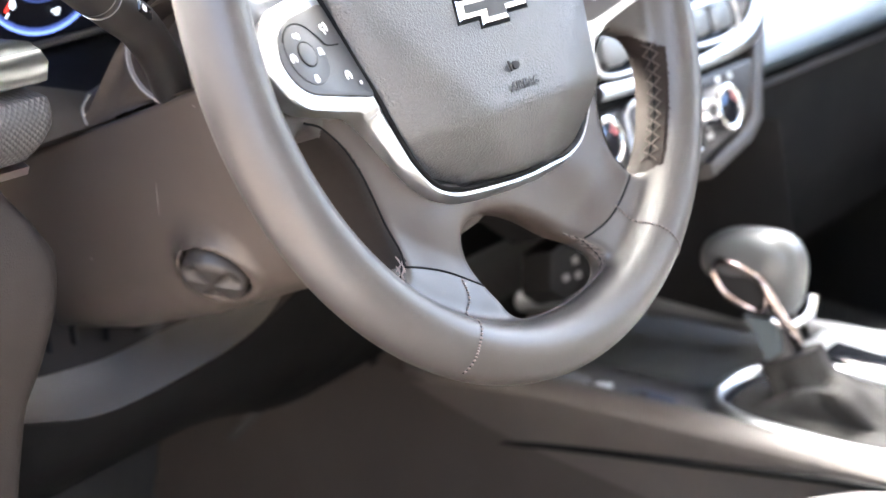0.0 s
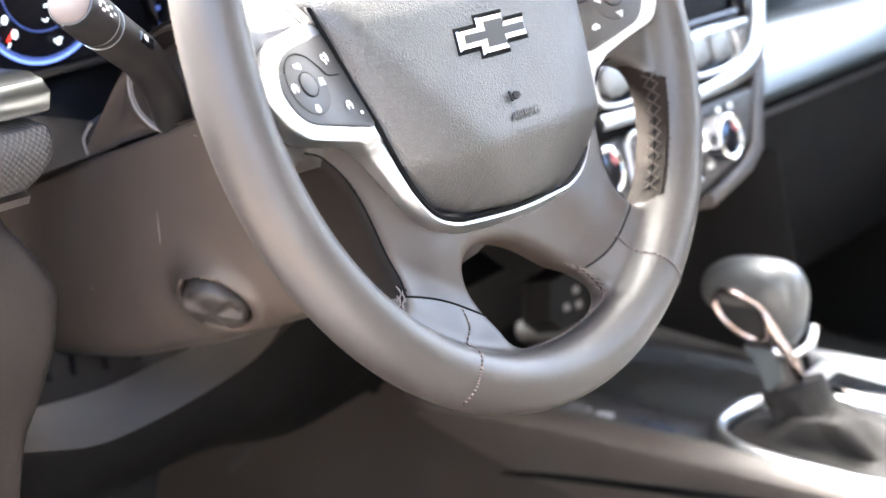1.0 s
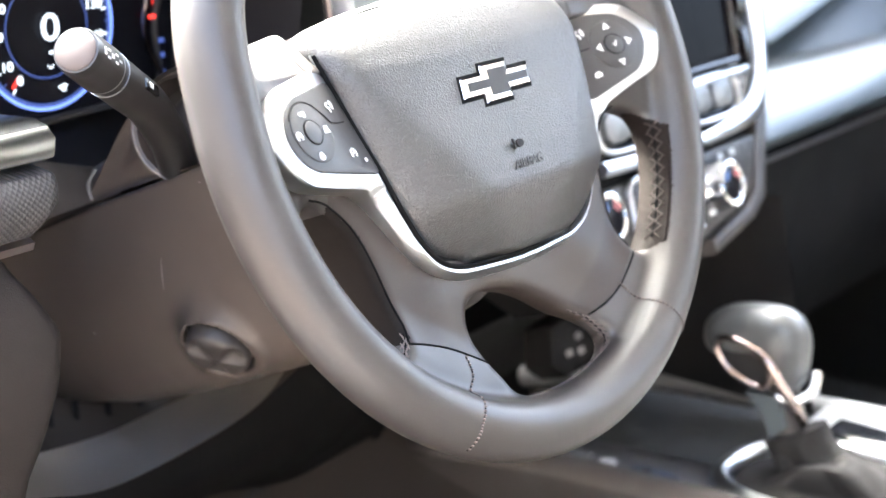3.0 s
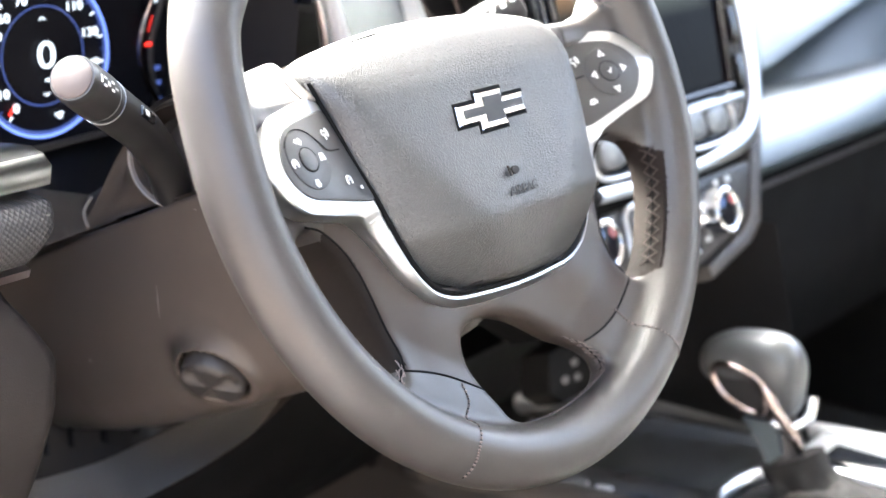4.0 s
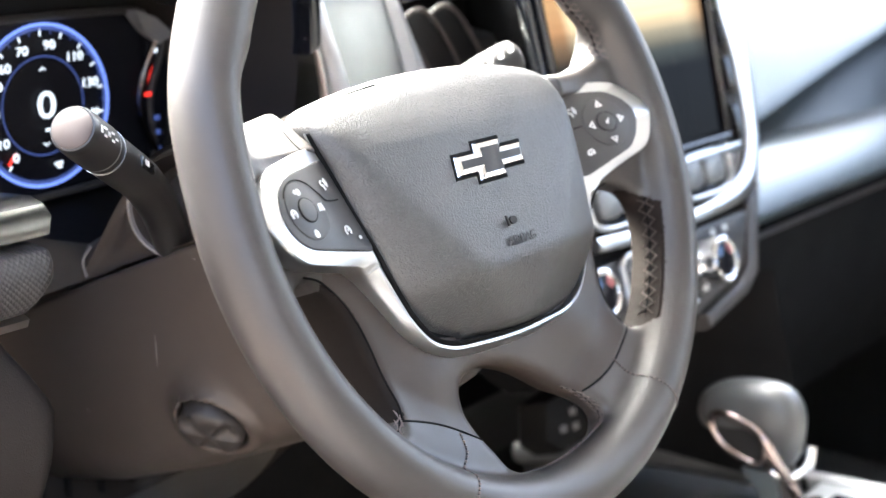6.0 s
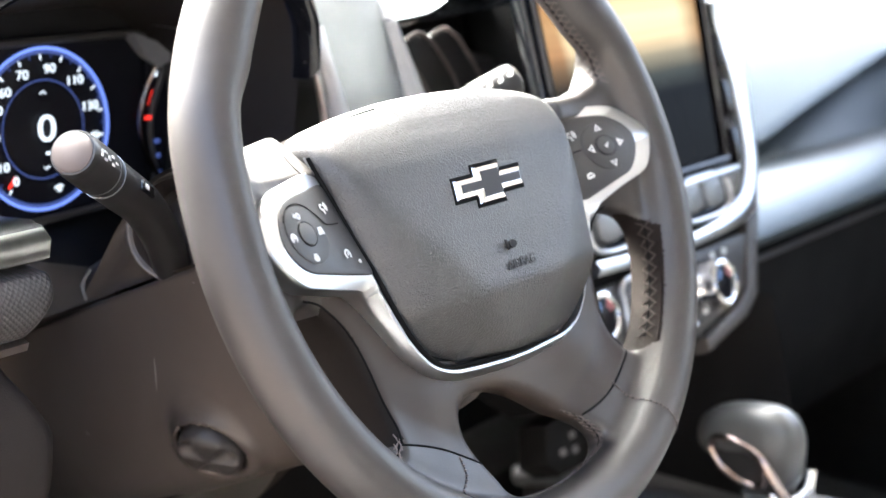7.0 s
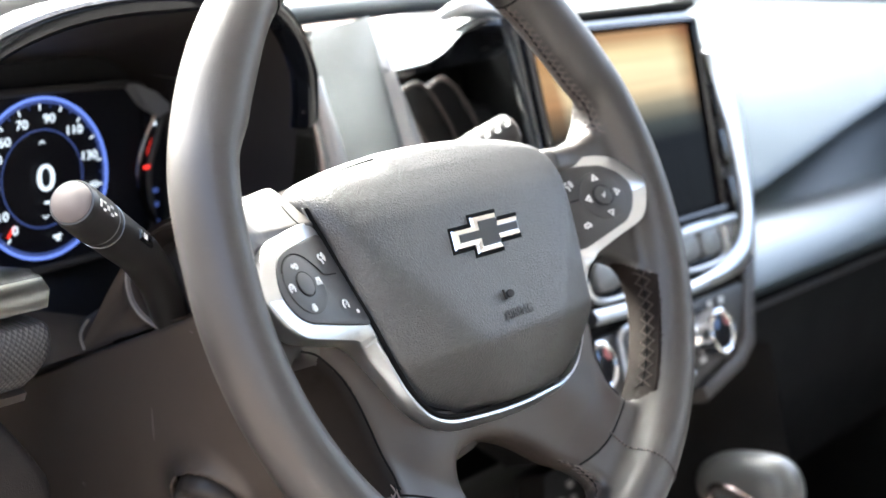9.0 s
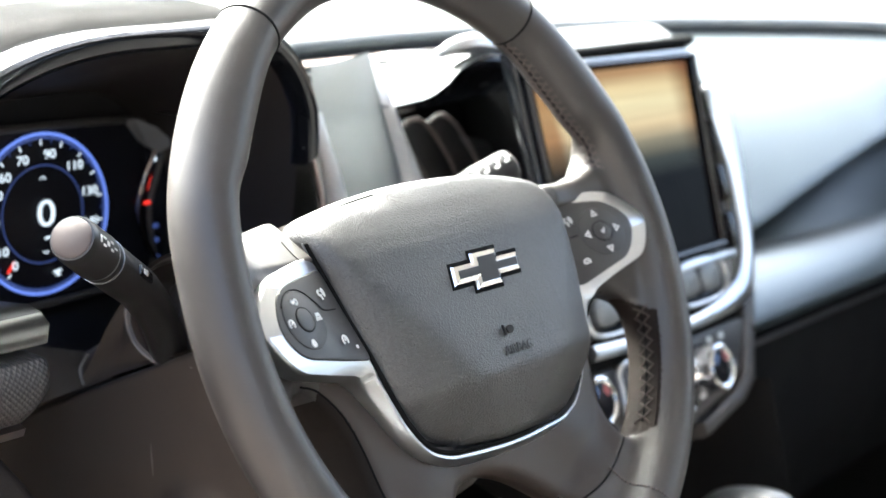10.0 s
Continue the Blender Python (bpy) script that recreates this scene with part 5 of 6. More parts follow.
    for k in range(3):
        cx, cy = on_stack(0.541 - 0.005 * k, 1.095 - 0.038 * k)
        part("side_key", box(cx - 0.011, cy, 0.0015, 0.012, 0.030, 0.004, 0.0015), GLOSS, s)
    # climate panel
    part("climate_panel", plate(P([(0.245, 0.951), (0.503, 0.951), (0.489, 0.930), (0.477, 0.913), (0.457, 0.904), (0.39, 0.891), (0.27, 0.885), (0.248, 0.915)]), 0.0, 0.01, 0.003), BUTTON, s, "dark climate control panel")

    def knob(x, z):
        cx, cy = on_stack(x, z)
        n = 48
        prof = [(0.0205, 0.0), (0.0205, 0.004), (0.0190, 0.006), (0.0188, 0.016), (0.0180, 0.0195), (0.0160, 0.0205), (0.0138, 0.0190)]
        k = part("climate_knob", loft([[(cx + r * math.cos(2 * math.pi * i / n), cy + r * math.sin(2 * math.pi * i / n), h) for i in range(n)] for r, h in prof]), CHROME, s, "chrome-ringed climate knob")
        part("knob_face", plate(oval(cx, cy, 0.0138, 0.0138, 36), 0.0192, 0.003, 0.0006), FACE, k)
        for col, a0, a1 in ((LIT_RED, 20, 70), (LIT_BLUE, 110, 160)):
            arc = []
            for r in (0.0070, 0.0132):
                arc.append([(cx + r * math.cos(math.radians(a0 + (a1 - a0) * j / 10)), cy + r * math.sin(math.radians(a0 + (a1 - a0) * j / 10)), 0.0197) for j in range(11)])
            part("knob_colour", loft(arc, False, None, False), RED_DIM if col is LIT_RED else BLUE_DIM, k, smooth=False)
    knob(0.417, 0.9250)
    knob(0.249, 0.9350)
    for i in range(4):
        for j in range(2):
            cx, cy = on_stack(0.312 + 0.030 * i, 0.934 - 0.026 * j)
            part("climate_button", box(cx, cy, 0.002, 0.022, 0.017, 0.005, 0.002), BUTTON, s)
            part("symbol", box(cx, cy, 0.0047, 0.008, 0.004, 0.0005, 0), ICON, s)
    fp = [on_stack(*q) for q in ((0.3005, 0.9505), (0.326, 0.9515), (0.326, 0.902), (0.2950, 0.902))]
    fpath = [(*q, 0.004) for q in spline([(fp[0][0] - 0.003, fp[0][1] - 0.006), (fp[0][0] + 0.004, fp[0][1]), (fp[1][0], fp[1][1]), (fp[2][0] + 0.06, fp[1][1])], 20)]
    part("button_frame", tube([(*fp[3], 0.004)] + fpath, 0.0022, 8), SATIN, s, "silver frame of the button block")
    part("button_frame", tube([(*fp[3], 0.004), (fp[3][0] + 0.09, fp[3][1], 0.004)], 0.0022, 8), SATIN, s)
    for dx in (-0.004, 0.008):
        cx, cy = on_stack(0.440 + dx * 1.6, 0.9445)
        part("symbol", box(cx, cy, 0.0035, 0.006, 0.005, 0.0006, 0), ICON, s)
    return s


def amber_screen():
    m = bpy.data.materials.new("display")
    m.use_nodes = True
    nt = m.node_tree
    bs = nt.nodes["Principled BSDF"]
    tc, sep, ramp = nt.nodes.new("ShaderNodeTexCoord"), nt.nodes.new("ShaderNodeSeparateXYZ"), nt.nodes.new("ShaderNodeValToRGB")
    nt.links.new(tc.outputs["Generated"], sep.inputs[0])
    nt.links.new(sep.outputs[1], ramp.inputs[0])
    r = ramp.color_ramp
    r.elements[0].position, r.elements[0].color = 0.40, (0.004, 0.004, 0.005, 1)
    r.elements[1].position, r.elements[1].color = 0.97, (0.50, 0.27, 0.12, 1)
    for at, col in ((0.50, (0.05, 0.055, 0.05)), (0.60, (0.30, 0.25, 0.17)), (0.68, (0.80, 0.58, 0.34)), (0.80, (0.92, 0.74, 0.44)), (0.90, (0.85, 0.62, 0.33))):
        r.elements.new(at).color = (*col, 1)
    # the amber is weaker towards its two sides
    side = nt.nodes.new("ShaderNodeValToRGB")
    nt.links.new(sep.outputs[0], side.inputs[0])
    k = side.color_ramp
    k.elements[0].position, k.elements[0].color = 0.10, (0.55, 0.38, 0.28, 1)
    k.elements[1].position, k.elements[1].color = 0.97, (0.40, 0.27, 0.18, 1)
    for at in (0.16, 0.84):
        k.elements.new(at).color = (1, 1, 1, 1)
    streak = nt.nodes.new("ShaderNodeTexNoise")
    streak.inputs["Scale"].default_value = 3.0
    squash = nt.nodes.new("ShaderNodeMapping")
    squash.inputs["Scale"].default_value = (0.4, 6.0, 1.0)
    nt.links.new(tc.outputs["Generated"], squash.inputs[0])
    nt.links.new(squash.outputs[0], streak.inputs["Vector"])
    mul = nt.nodes.new("ShaderNodeMix")
    mul.data_type, mul.blend_type = "RGBA", "MULTIPLY"
    mul.inputs[0].default_value = 1.0
    nt.links.new(ramp.outputs[0], mul.inputs[6])
    nt.links.new(side.outputs[0], mul.inputs[7])
    dim = nt.nodes.new("ShaderNodeMapRange")
    dim.inputs["To Min"].default_value, dim.inputs["To Max"].default_value = 0.05, 0.10
    nt.links.new(streak.outputs[0], dim.inputs[0])
    nt.links.new(dim.outputs[0], bs.inputs["Emission Strength"])
    ramp = mul
    bs.inputs["Base Color"].default_value = (0.0022, 0.0023, 0.0026, 1)
    bs.inputs["Roughness"].default_value = 0.15
    nt.links.new(ramp.outputs[2], bs.inputs["Emission Color"])
    bs.inputs["Specular IOR Level"].default_value = 0.012
    return m


KEYGREY = mat("silver-grey key", (0.095, 0.10, 0.104), 0.34, vary=0.05, scale=80)
SCREEN = amber_screen()
RED_DIM = mat("red mark", (0.16, 0.02, 0.02), 0.4, scale=100)
BLUE_DIM = mat("blue mark", (0.02, 0.06, 0.16), 0.4, scale=100)
make_stack()


def make_vent():
    v = thing("air_vent", "gloss black air vent with curved vanes and chrome frame", "air vent")
    loops = []
    for n_ in range(30):
        z = 1.172 - 0.112 * n_ / 29
        k, _, x = pillar((z - 1.04) / 0.134)
        k -= 0.200
        wd = 0.007 + 0.0145 * (1.172 - z) / 0.08
        loops.append([(x - 0.002, 0.210 + k, z), (x, 0.198 + k, z), (x + wd * 0.4, 0.193 + k, z), (x + wd, 0.198 + k, z), (x + wd + 0.003, 0.232 + k, z)])
    part("chrome_side", loft(loops), SILVERPAINT, v, "bright side strip of the vent frame")
    part("housing", box(0.265, 0.285, 1.090, 0.23, 0.012, 0.14, 0.002), GAP, v, "black inside of the vent")
    part("floor_plate", box(0.225, 0.245, 1.035, 0.14, 0.09, 0.006, 0.002), GAP, v)

    def roof(u, w):
        front = 1.1435 + 0.004 * min(1, u / 0.45) + 0.019 * float(step01(np.array(u), 0.34, 0.90)) - 0.012 * float(step01(np.array(u), 0.90, 1.0))
        back = 1.1640 + 0.010 * u
        f = math.sin(w * math.pi / 2)
        front += (back - front) * float(step01(np.array(u), 0.5, 1.0))
        return 0.158 + 0.124 * u + 0.05 * w, 0.196 + 0.060 * w, front + (back - front) * f
    part("top_cover", sheet(roof, 30, 14, 0.004), SATIN, v, "bright satin top of the vent")
    # thin grey streak on the black below the brow
    part("brow_streak", tube([(0.268, 0.212, 1.1470), (0.290, 0.210, 1.1510), (0.318, 0.210, 1.1520)], [0.0008, 0.0018, 0.0008], 8), CONSOLE, v, "thin grey streak under the brow")

    # black fascia that turns under from the top cover to the vanes
    def under(u, w):
        x = 0.172 + 0.160 * u
        zt = float(np.interp(x, (0.172, 0.206, 0.235, 0.256, 0.300, 0.332), (1.146, 1.149, 1.157, 1.165, 1.166, 1.152)))
        return x + 0.010 * w, 0.200 + 0.014 * w, zt + (1.1355 + 0.008 * u - zt) * w
    part("under_brow", sheet(under, 24, 8, 0.003), GLOSS, v, "gloss black band above the vanes")
    part("brow", tube(spline([(0.2480, 0.206, 1.1640), (0.2700, 0.203, 1.1680), (0.2960, 0.202, 1.1660), (0.3150, 0.203, 1.1580), (0.3290, 0.206, 1.1450)], 24), [0.0015 + 0.0060 * math.sin(math.pi * (k + 1) / 26) for k in range(24)], 12), GLOSS, v, "gloss black brow over the vent")
    part("outer_brow", tube(spline([(0.2400, 0.214, 1.1740), (0.2600, 0.210, 1.1800), (0.2850, 0.208, 1.1800), (0.3080, 0.208, 1.1720), (0.3240, 0.210, 1.1600)], 24), [0.0020 + 0.0065 * math.sin(math.pi * (k + 1) / 26) for k in range(24)], 12), SATIN, v, "bright outer brow")
    part("chrome_edge", tube(spline([(0.3240, 0.204, 1.1500), (0.3330, 0.204, 1.1300), (0.3420, 0.205, 1.1060), (0.3480, 0.206, 1.0850)], 20), 0.0028, 10), SATIN, v, "thin silver edge beside the screen")
    arc = spline([(0.2000, 1.1270), (0.2080, 1.1300), (0.2160, 1.1295), (0.2290, 1.1220), (0.2436, 1.1070), (0.2585, 1.0883), (0.2720, 1.0600)], 26)
    for k in range(3):
        dy = 0.004 * k
        out = [(q[0] - 0.030 + 0.030 * k + 1.27 * dy, q[1] - (0.006 if k == 0 else 0.0)) for q in arc]
        bm = plate(ccw([(x - 0.0015, z - 0.0015) for x, z in out] + [(out[0][0] - 0.006, 1.060)]), 0.0, 0.004, 0.0012)
        bm.transform(Matrix.Translation((0, 0.212 + dy, 0)) @ Matrix.Rotation(radians(90), 4, "X"))
        vane = part("vane", bm, DARK, v, "broad curved dark vane")
        # paler tube carries the highlight along the vane's edge
        part("vane_glint", tube([(x, 0.211 + dy, z) for x, z in out], 0.0018, 8), CAP, vane, "rounded edge, paler to hold its highlight")
    part("side_wall", box(0.356, 0.240, 1.095, 0.004, 0.08, 0.10, 0.0015), GAP, v)
    return v


make_vent()


# ---- centre console ----
def make_console():
    c = thing("centre_console", "dark grained centre console with chrome-ringed shifter boot", "centre console")

    def edge_z(y):
        return 0.712 - 0.085 * y - 0.45 * max(0, y - 0.12) ** 2

    def side(u, v):
        y = -0.60 + 0.95 * u
        z1 = edge_z(y)
        z = z1 - (z1 - 0.43) * v
        x = 0.2985 - 0.003 * math.sin(v * 3) - 0.02 * v
        return x, y, z
    part("side_panel", sheet(side, 40, 24, 0.006), TAUPE, c, "dark taupe side panel of the console")

    def rail(u, v):
        y = -0.60 + 0.95 * u
        a = math.pi * v
        return 0.318 - 0.020 * math.cos(a), y, edge_z(y) - 0.004 + 0.014 * math.sin(a)
    part("top_rail", sheet(rail, 40, 12), TAUPE, c, "rounded upper rail of the console")
    groove = [(0.2956, -0.60 + 0.84 * k / 20, edge_z(-0.60 + 0.84 * k / 20) - max(0.004, 0.0195 + 0.13 * (-0.60 + 0.84 * k / 20))) for k in range(21)]
    part("side_groove", tube(groove, 0.0032, 8), GAP, c, "dark groove along the side")

    def top(u, v):
        y = -0.60 + 0.88 * u
        return 0.335 + 0.17 * v, y, edge_z(y) - 0.006 - 0.004 * float(step01(np.array(y), 0.0, 0.06)) + 0.003 * v * v
    part("top_panel", sheet(top, 40, 10, 0.005), TRAY, c, "grey top panel")
    part("far_rail", tube([(0.545, -0.60 + 0.95 * k / 20, edge_z(-0.60 + 0.95 * k / 20) - 0.004) for k in range(21)], 0.012, 12), TRAY, c)
    part("far_side", box(0.548, -0.13, 0.555, 0.02, 0.94, 0.25, 0.004), DARK, c)

    # dark front of the console rising to the stack
    def front(u, v):
        return 0.288 + 0.262 * u, 0.330 - 0.24 * v ** 1.7, 0.680 + 0.205 * v
    part("front_panel", sheet(front, 16, 16, 0.006), CONSOLE, c, "black sloped front of the console")

    part("front_cheek", sheet(lambda u, v: (0.497 + 0.01 * v, 0.02 + 0.25 * u + 0.05 * v, 0.72 + 0.18 * v), 8, 8, 0.005), DARK, c)
    part("tray_back", sheet(lambda u, v: (0.392 - 0.055 * float(step01(np.array(u), 0.45, 0.75)) + 0.113 * v + 0.055 * (1 - v) * 0, 0.045 + 0.29 * u, edge_z(0.045 + 0.29 * u) - 0.004 + 0.006 * v), 20, 8, 0.004), TRAYMAT, c, "grey rubber floor of the tray")
    # power socket block
    bm = plate([(-0.034, -0.010), (-0.022, 0.020), (0.016, 0.024), (0.032, 0.006), (0.032, -0.014), (0.016, -0.024), (-0.018, -0.024)], 0.0, 0.03, 0.004)
    bm.transform(Matrix.Translation((0.378, 0.184, 0.781)) @ Matrix.Rotation(radians(70), 4, "X"))
    part("socket_block", bm, KNEE, c, "small black six-sided socket block")
    for dx, dz in ((0.008, 0.004), (-0.010, -0.006), (0.007, -0.0085)):
        b = part("socket_symbol", box(0, 0, 0, 0.008, 0.0055, 0.001, 0.0004), EDGE, c)
        b.matrix_basis = Matrix.Translation((0.378, 0.184, 0.781)) @ Matrix.Rotation(radians(70), 4, "X") @ Matrix.Translation((dx, dz, 0.0004))

    # bright plate beside the shifter
    def bright(u, v):
        y = -0.40 + 0.425 * u
        return 0.415 + 0.118 * v, y, edge_z(y) + 0.003 + 0.002 * v * v
    part("shifter_plate", sheet(bright, 20, 8, 0.003), SILVERPAINT, c, "bright silver plate around the shifter")
    part("plate_slot", box(0.478, -0.085, 0.7240, 0.034, 0.16, 0.006, 0.002), GLOSS, c)

    # chrome ring and boot
    ring = [(0.386 + 0.065 * math.copysign(abs(math.cos(a)) ** 0.75, math.cos(a)), -0.070 + 0.106 * math.copysign(abs(math.sin(a)) ** 0.75, math.sin(a)), edge_z(-0.072 + 0.103 * math.sin(a)) + 0.004) for a in (2 * math.pi * k / 48 for k in range(49))]
    part("boot_ring", tube(ring, 0.0078, 12), SATIN, c, "chrome ring at the base of the boot")
    n = 72
    loops = []
    for j in range(23):
        f = j / 22
        lp = []
        for i in range(n):
            a = 2 * math.pi * i / n
            ca, sa = math.cos(a), math.sin(a)
            p = 0.75 + 0.05 * f
            g = min(1.0, f / 0.45)
            rx, ry = 0.0585 + (0.0225 - 0.0585) * g ** 0.8 - 0.004 * max(0, f - 0.45) / 0.55, 0.097 + (0.027 - 0.097) * g ** 0.8 - 0.004 * max(0, f - 0.45) / 0.55
            fold = 1 + (0.10 * math.sin(5 * a + 4 * f) + 0.075 * math.sin(9 * a - 6 * f + 1)) * math.sin(math.pi * min(1, f * 1.1))
            near = float(step01(np.array(-ca), -0.2, 0.6) * step01(np.array(-sa), -0.75, 0.1))
            rx *= 1 + near * (0.28 * math.exp(-((f - 0.36) / 0.09) ** 2) - 0.24 * math.exp(-((f - 0.13) / 0.09) ** 2))
            yo = ry * fold * math.copysign(abs(sa) ** p, sa)
            rise = 0.004 * g + 0.026 * max(0.0, (f - 0.40) / 0.60)
            rise += 0.019 * near * math.exp(-((f - 0.38) / 0.13) ** 2)
            rise += 0.010 * max(0.0, -sa + 0.5 * ca) * math.sin(math.pi * min(1, f / 0.8)) ** 2
            lp.append((0.388 + 0.010 * f ** 0.6 + rx * fold * math.copysign(abs(ca) ** p, ca), -0.072 + 0.063 * f ** 0.6 + yo, edge_z(-0.072 + yo) + 0.002 + rise - 0.45 * yo * f ** 3 + 0.004 * math.sin(7 * a + 3 * f) * f * (1 - f)))
        loops.append(lp)
    part("boot", loft(loops), BOOTSKIN, c, "folded grey leather shifter boot")
    return c


make_console()


def make_shifter():
    s = thing("gear_shifter", "dark gear lever knob with chrome loop on a leather boot", "gear shifter")
    base, top = Vector((0.398, -0.010, 0.735)), Vector((0.402, 0.012, 0.800))
    part("shaft", tube([base, base.lerp(top, 0.5), top], [0.0150, 0.0135, 0.0130], 20), PLASTIC, s, "grey lever shaft")

    # rounded head, longer towards the front, dropping at the back
    def head(x, y, z):
        q = (x - 0.402) / 0.0220
        u = (y - 0.0350) / 0.0385
        w = (z - 0.8210 + 0.17 * (y - 0.0300)) / 0.0230
        return ((np.abs(q) ** 2.5 + np.abs(u) ** 2.5 + np.abs(w) ** 2.5 + 1e-9) ** (1 / 2.5) - 1) * 0.022

    def drop(x, y, z):
        q, u, w = (x - 0.402) / 0.0205, (y - 0.004) / 0.0165, (z - 0.806) / 0.0270
        return ((np.abs(q) ** 2.5 + np.abs(u) ** 2.5 + np.abs(w) ** 2.5 + 1e-9) ** (1 / 2.5) - 1) * 0.016

    def both(x, y, z):
        return smin(head(x, y, z), drop(x, y, z), 0.012)
    P, Q = solid(both, (0.37, -0.035, 0.755), (0.44, 0.09, 0.87), 0.0022)
    solid_mesh("knob", P, Q, KNOBSKIN, s, "smooth dark grey leather-covered knob")
    loop = [(0.0490, 0.8180), (0.0520, 0.8080), (0.0430, 0.7960), (0.0280, 0.7885), (0.0120, 0.7860), (0.0060, 0.7930), (0.0085, 0.8050), (0.0180, 0.8140), (0.0350, 0.8190)]
    ring = spline([(0.3800, y, z) for y, z in loop], 48, True)
    part("chrome_loop", tube([*ring, ring[0]], 0.0032, 12), ROSE, s, "polished chrome loop on the side")
    part("loop_inset", loft([[(0.3815, y, z) for _, y, z in ring], [(0.392, y, z) for _, y, z in ring]]), DARK, s)
    part("chrome_leg", tube(spline([(0.3795, 0.0190, 0.8160), (0.3785, 0.0070, 0.8080), (0.380, -0.0040, 0.7910), (0.384, -0.0150, 0.7750), (0.390, -0.0200, 0.760)], 20), [0.0030 + 0.0016 * math.sin(math.pi * k / 19) for k in range(20)], 12), ROSE, s, "chrome leg of the lever")
    part("chrome_collar", tube(spline([(0.386, 0.003, 0.780), (0.390, -0.010, 0.777), (0.400, -0.0195, 0.785), (0.410, -0.017, 0.797)], 16), 0.0046, 10), CHROME, s, "chrome collar under the knob")
    bm = loft([[(x, 0.027, 0.778), (x, 0.000, 0.781), (x, -0.008, 0.757), (x, 0.003, 0.745), (x, 0.012, 0.762)] for x in (0.382, 0.384, 0.398)])
    part("shaft_side", bm, DASH, s, "satin grey side of the lever")
    return s


make_shifter()


def make_tray_things():
    k = thing("car_key", "small dark blue key fob lying in the console tray", "key")
    bm = plate(oval(0, 0, 0.022, 0.011, 28, 2.4), 0.008, 0.008, 0.0035)
    o = part("fob", bm, BLUEFOB, k)
    k.matrix_world = Matrix.Translation((0.348, 0.085, 0.6960)) @ Matrix.Rotation(radians(98), 4, "Z")
    part("fob_button", plate(oval(0.006, 0, 0.004, 0.004, 16), 0.0088, 0.002, 0.0006), BUTTON, k)
    a = thing("coin_roll", "pale crumpled paper wrap in the console tray", "wrapper")
    rnd = random.Random(4)
    loops = [[(0.010 * i - 0.02, 0.006 * math.cos(t) * (1 + 0.3 * rnd.random()), 0.006 + 0.006 * math.sin(t) * (1 + 0.3 * rnd.random())) for t in (2 * math.pi * j / 12 for j in range(12))] for i in range(5)]
    part("wrap", loft(loops), TRAY, a)
    b = thing("paper_scrap", "small white paper scrap in the console tray", "paper")
    part("scrap", loft([[(0.004 * i - 0.006, 0.004 * math.cos(t) * (1 + 0.4 * rnd.random()), 0.004 + 0.0035 * math.sin(t) * (1 + 0.4 * rnd.random())) for t in (2 * math.pi * j / 10 for j in range(10))] for i in range(4)]), ICON, b)
    b.matrix_world = Matrix.Translation((0.352, 0.130, 0.6930)) @ Matrix.Rotation(radians(100), 4, "Z")
    a.matrix_world = Matrix.Translation((0.345, 0.164, 0.6900)) @ Matrix.Rotation(radians(98), 4, "Z")


BLUEFOB = mat("blue-black plastic", (0.03, 0.04, 0.07), 0.35, scale=80)
make_tray_things()


# ---- seat, floor and body shell ----
def make_seat(x, mirror_x=1):
    s = thing("front_seat", "dark grey leather front seat with rounded bolsters", "car seat", group="front seats")

    def cushion(a, b, c):
        u, w, t = (a - x) / 0.275, (b + 0.37) / 0.275, (c - 0.665) / 0.100
        d = (np.abs(u) ** 4 + np.abs(w) ** 4 + np.abs(t) ** 3.0 + 1e-9) ** (1 / 3.6) - 1
        return d * 0.09 + 0.012 * np.cos(np.clip((a - x) / 0.20, -1, 1) * np.pi) * (c > 0.68)
    P, Q = solid(cushion, (x - 0.29, -0.66, 0.54), (x + 0.29, -0.08, 0.79), 0.012)
    solid_mesh("cushion", P, Q, SEATSKIN, s, "dark leather seat cushion")

    def back(a, b, c):
        lean = (c - 0.70) * 0.30
        u, w, t = (a - x) / 0.255, (b + 0.70 + lean) / 0.075, (c - 1.02) / 0.37
        return ((np.abs(u) ** 4 + np.abs(w) ** 3 + np.abs(t) ** 4 + 1e-9) ** (1 / 3.6) - 1) * 0.075
    P, Q = solid(back, (x - 0.27, -1.02, 0.62), (x + 0.27, -0.52, 1.42), 0.014)
    solid_mesh("backrest", P, Q, SEATSKIN, s, "dark leather backrest")
    for sx in (-1, 1):
        path = spline([(x + sx * 0.205, -0.60, 0.690), (x + sx * 0.205, -0.40, 0.712), (x + sx * 0.200, -0.20, 0.715), (x + sx * 0.190, -0.135, 0.705)], 20)
        part("bolster", tube(path, [0.046 * min(1, math.sin(math.pi * (k + 0.8) / 20.6) ** 0.4) for k in range(20)], 20), SEATSKIN, s, "padded side bolster")
    part("seat_base", box(x, -0.38, 0.49, 0.42, 0.50, 0.12, 0.02), DARK, s)
    return s


make_seat(0.0)
make_seat(0.80)


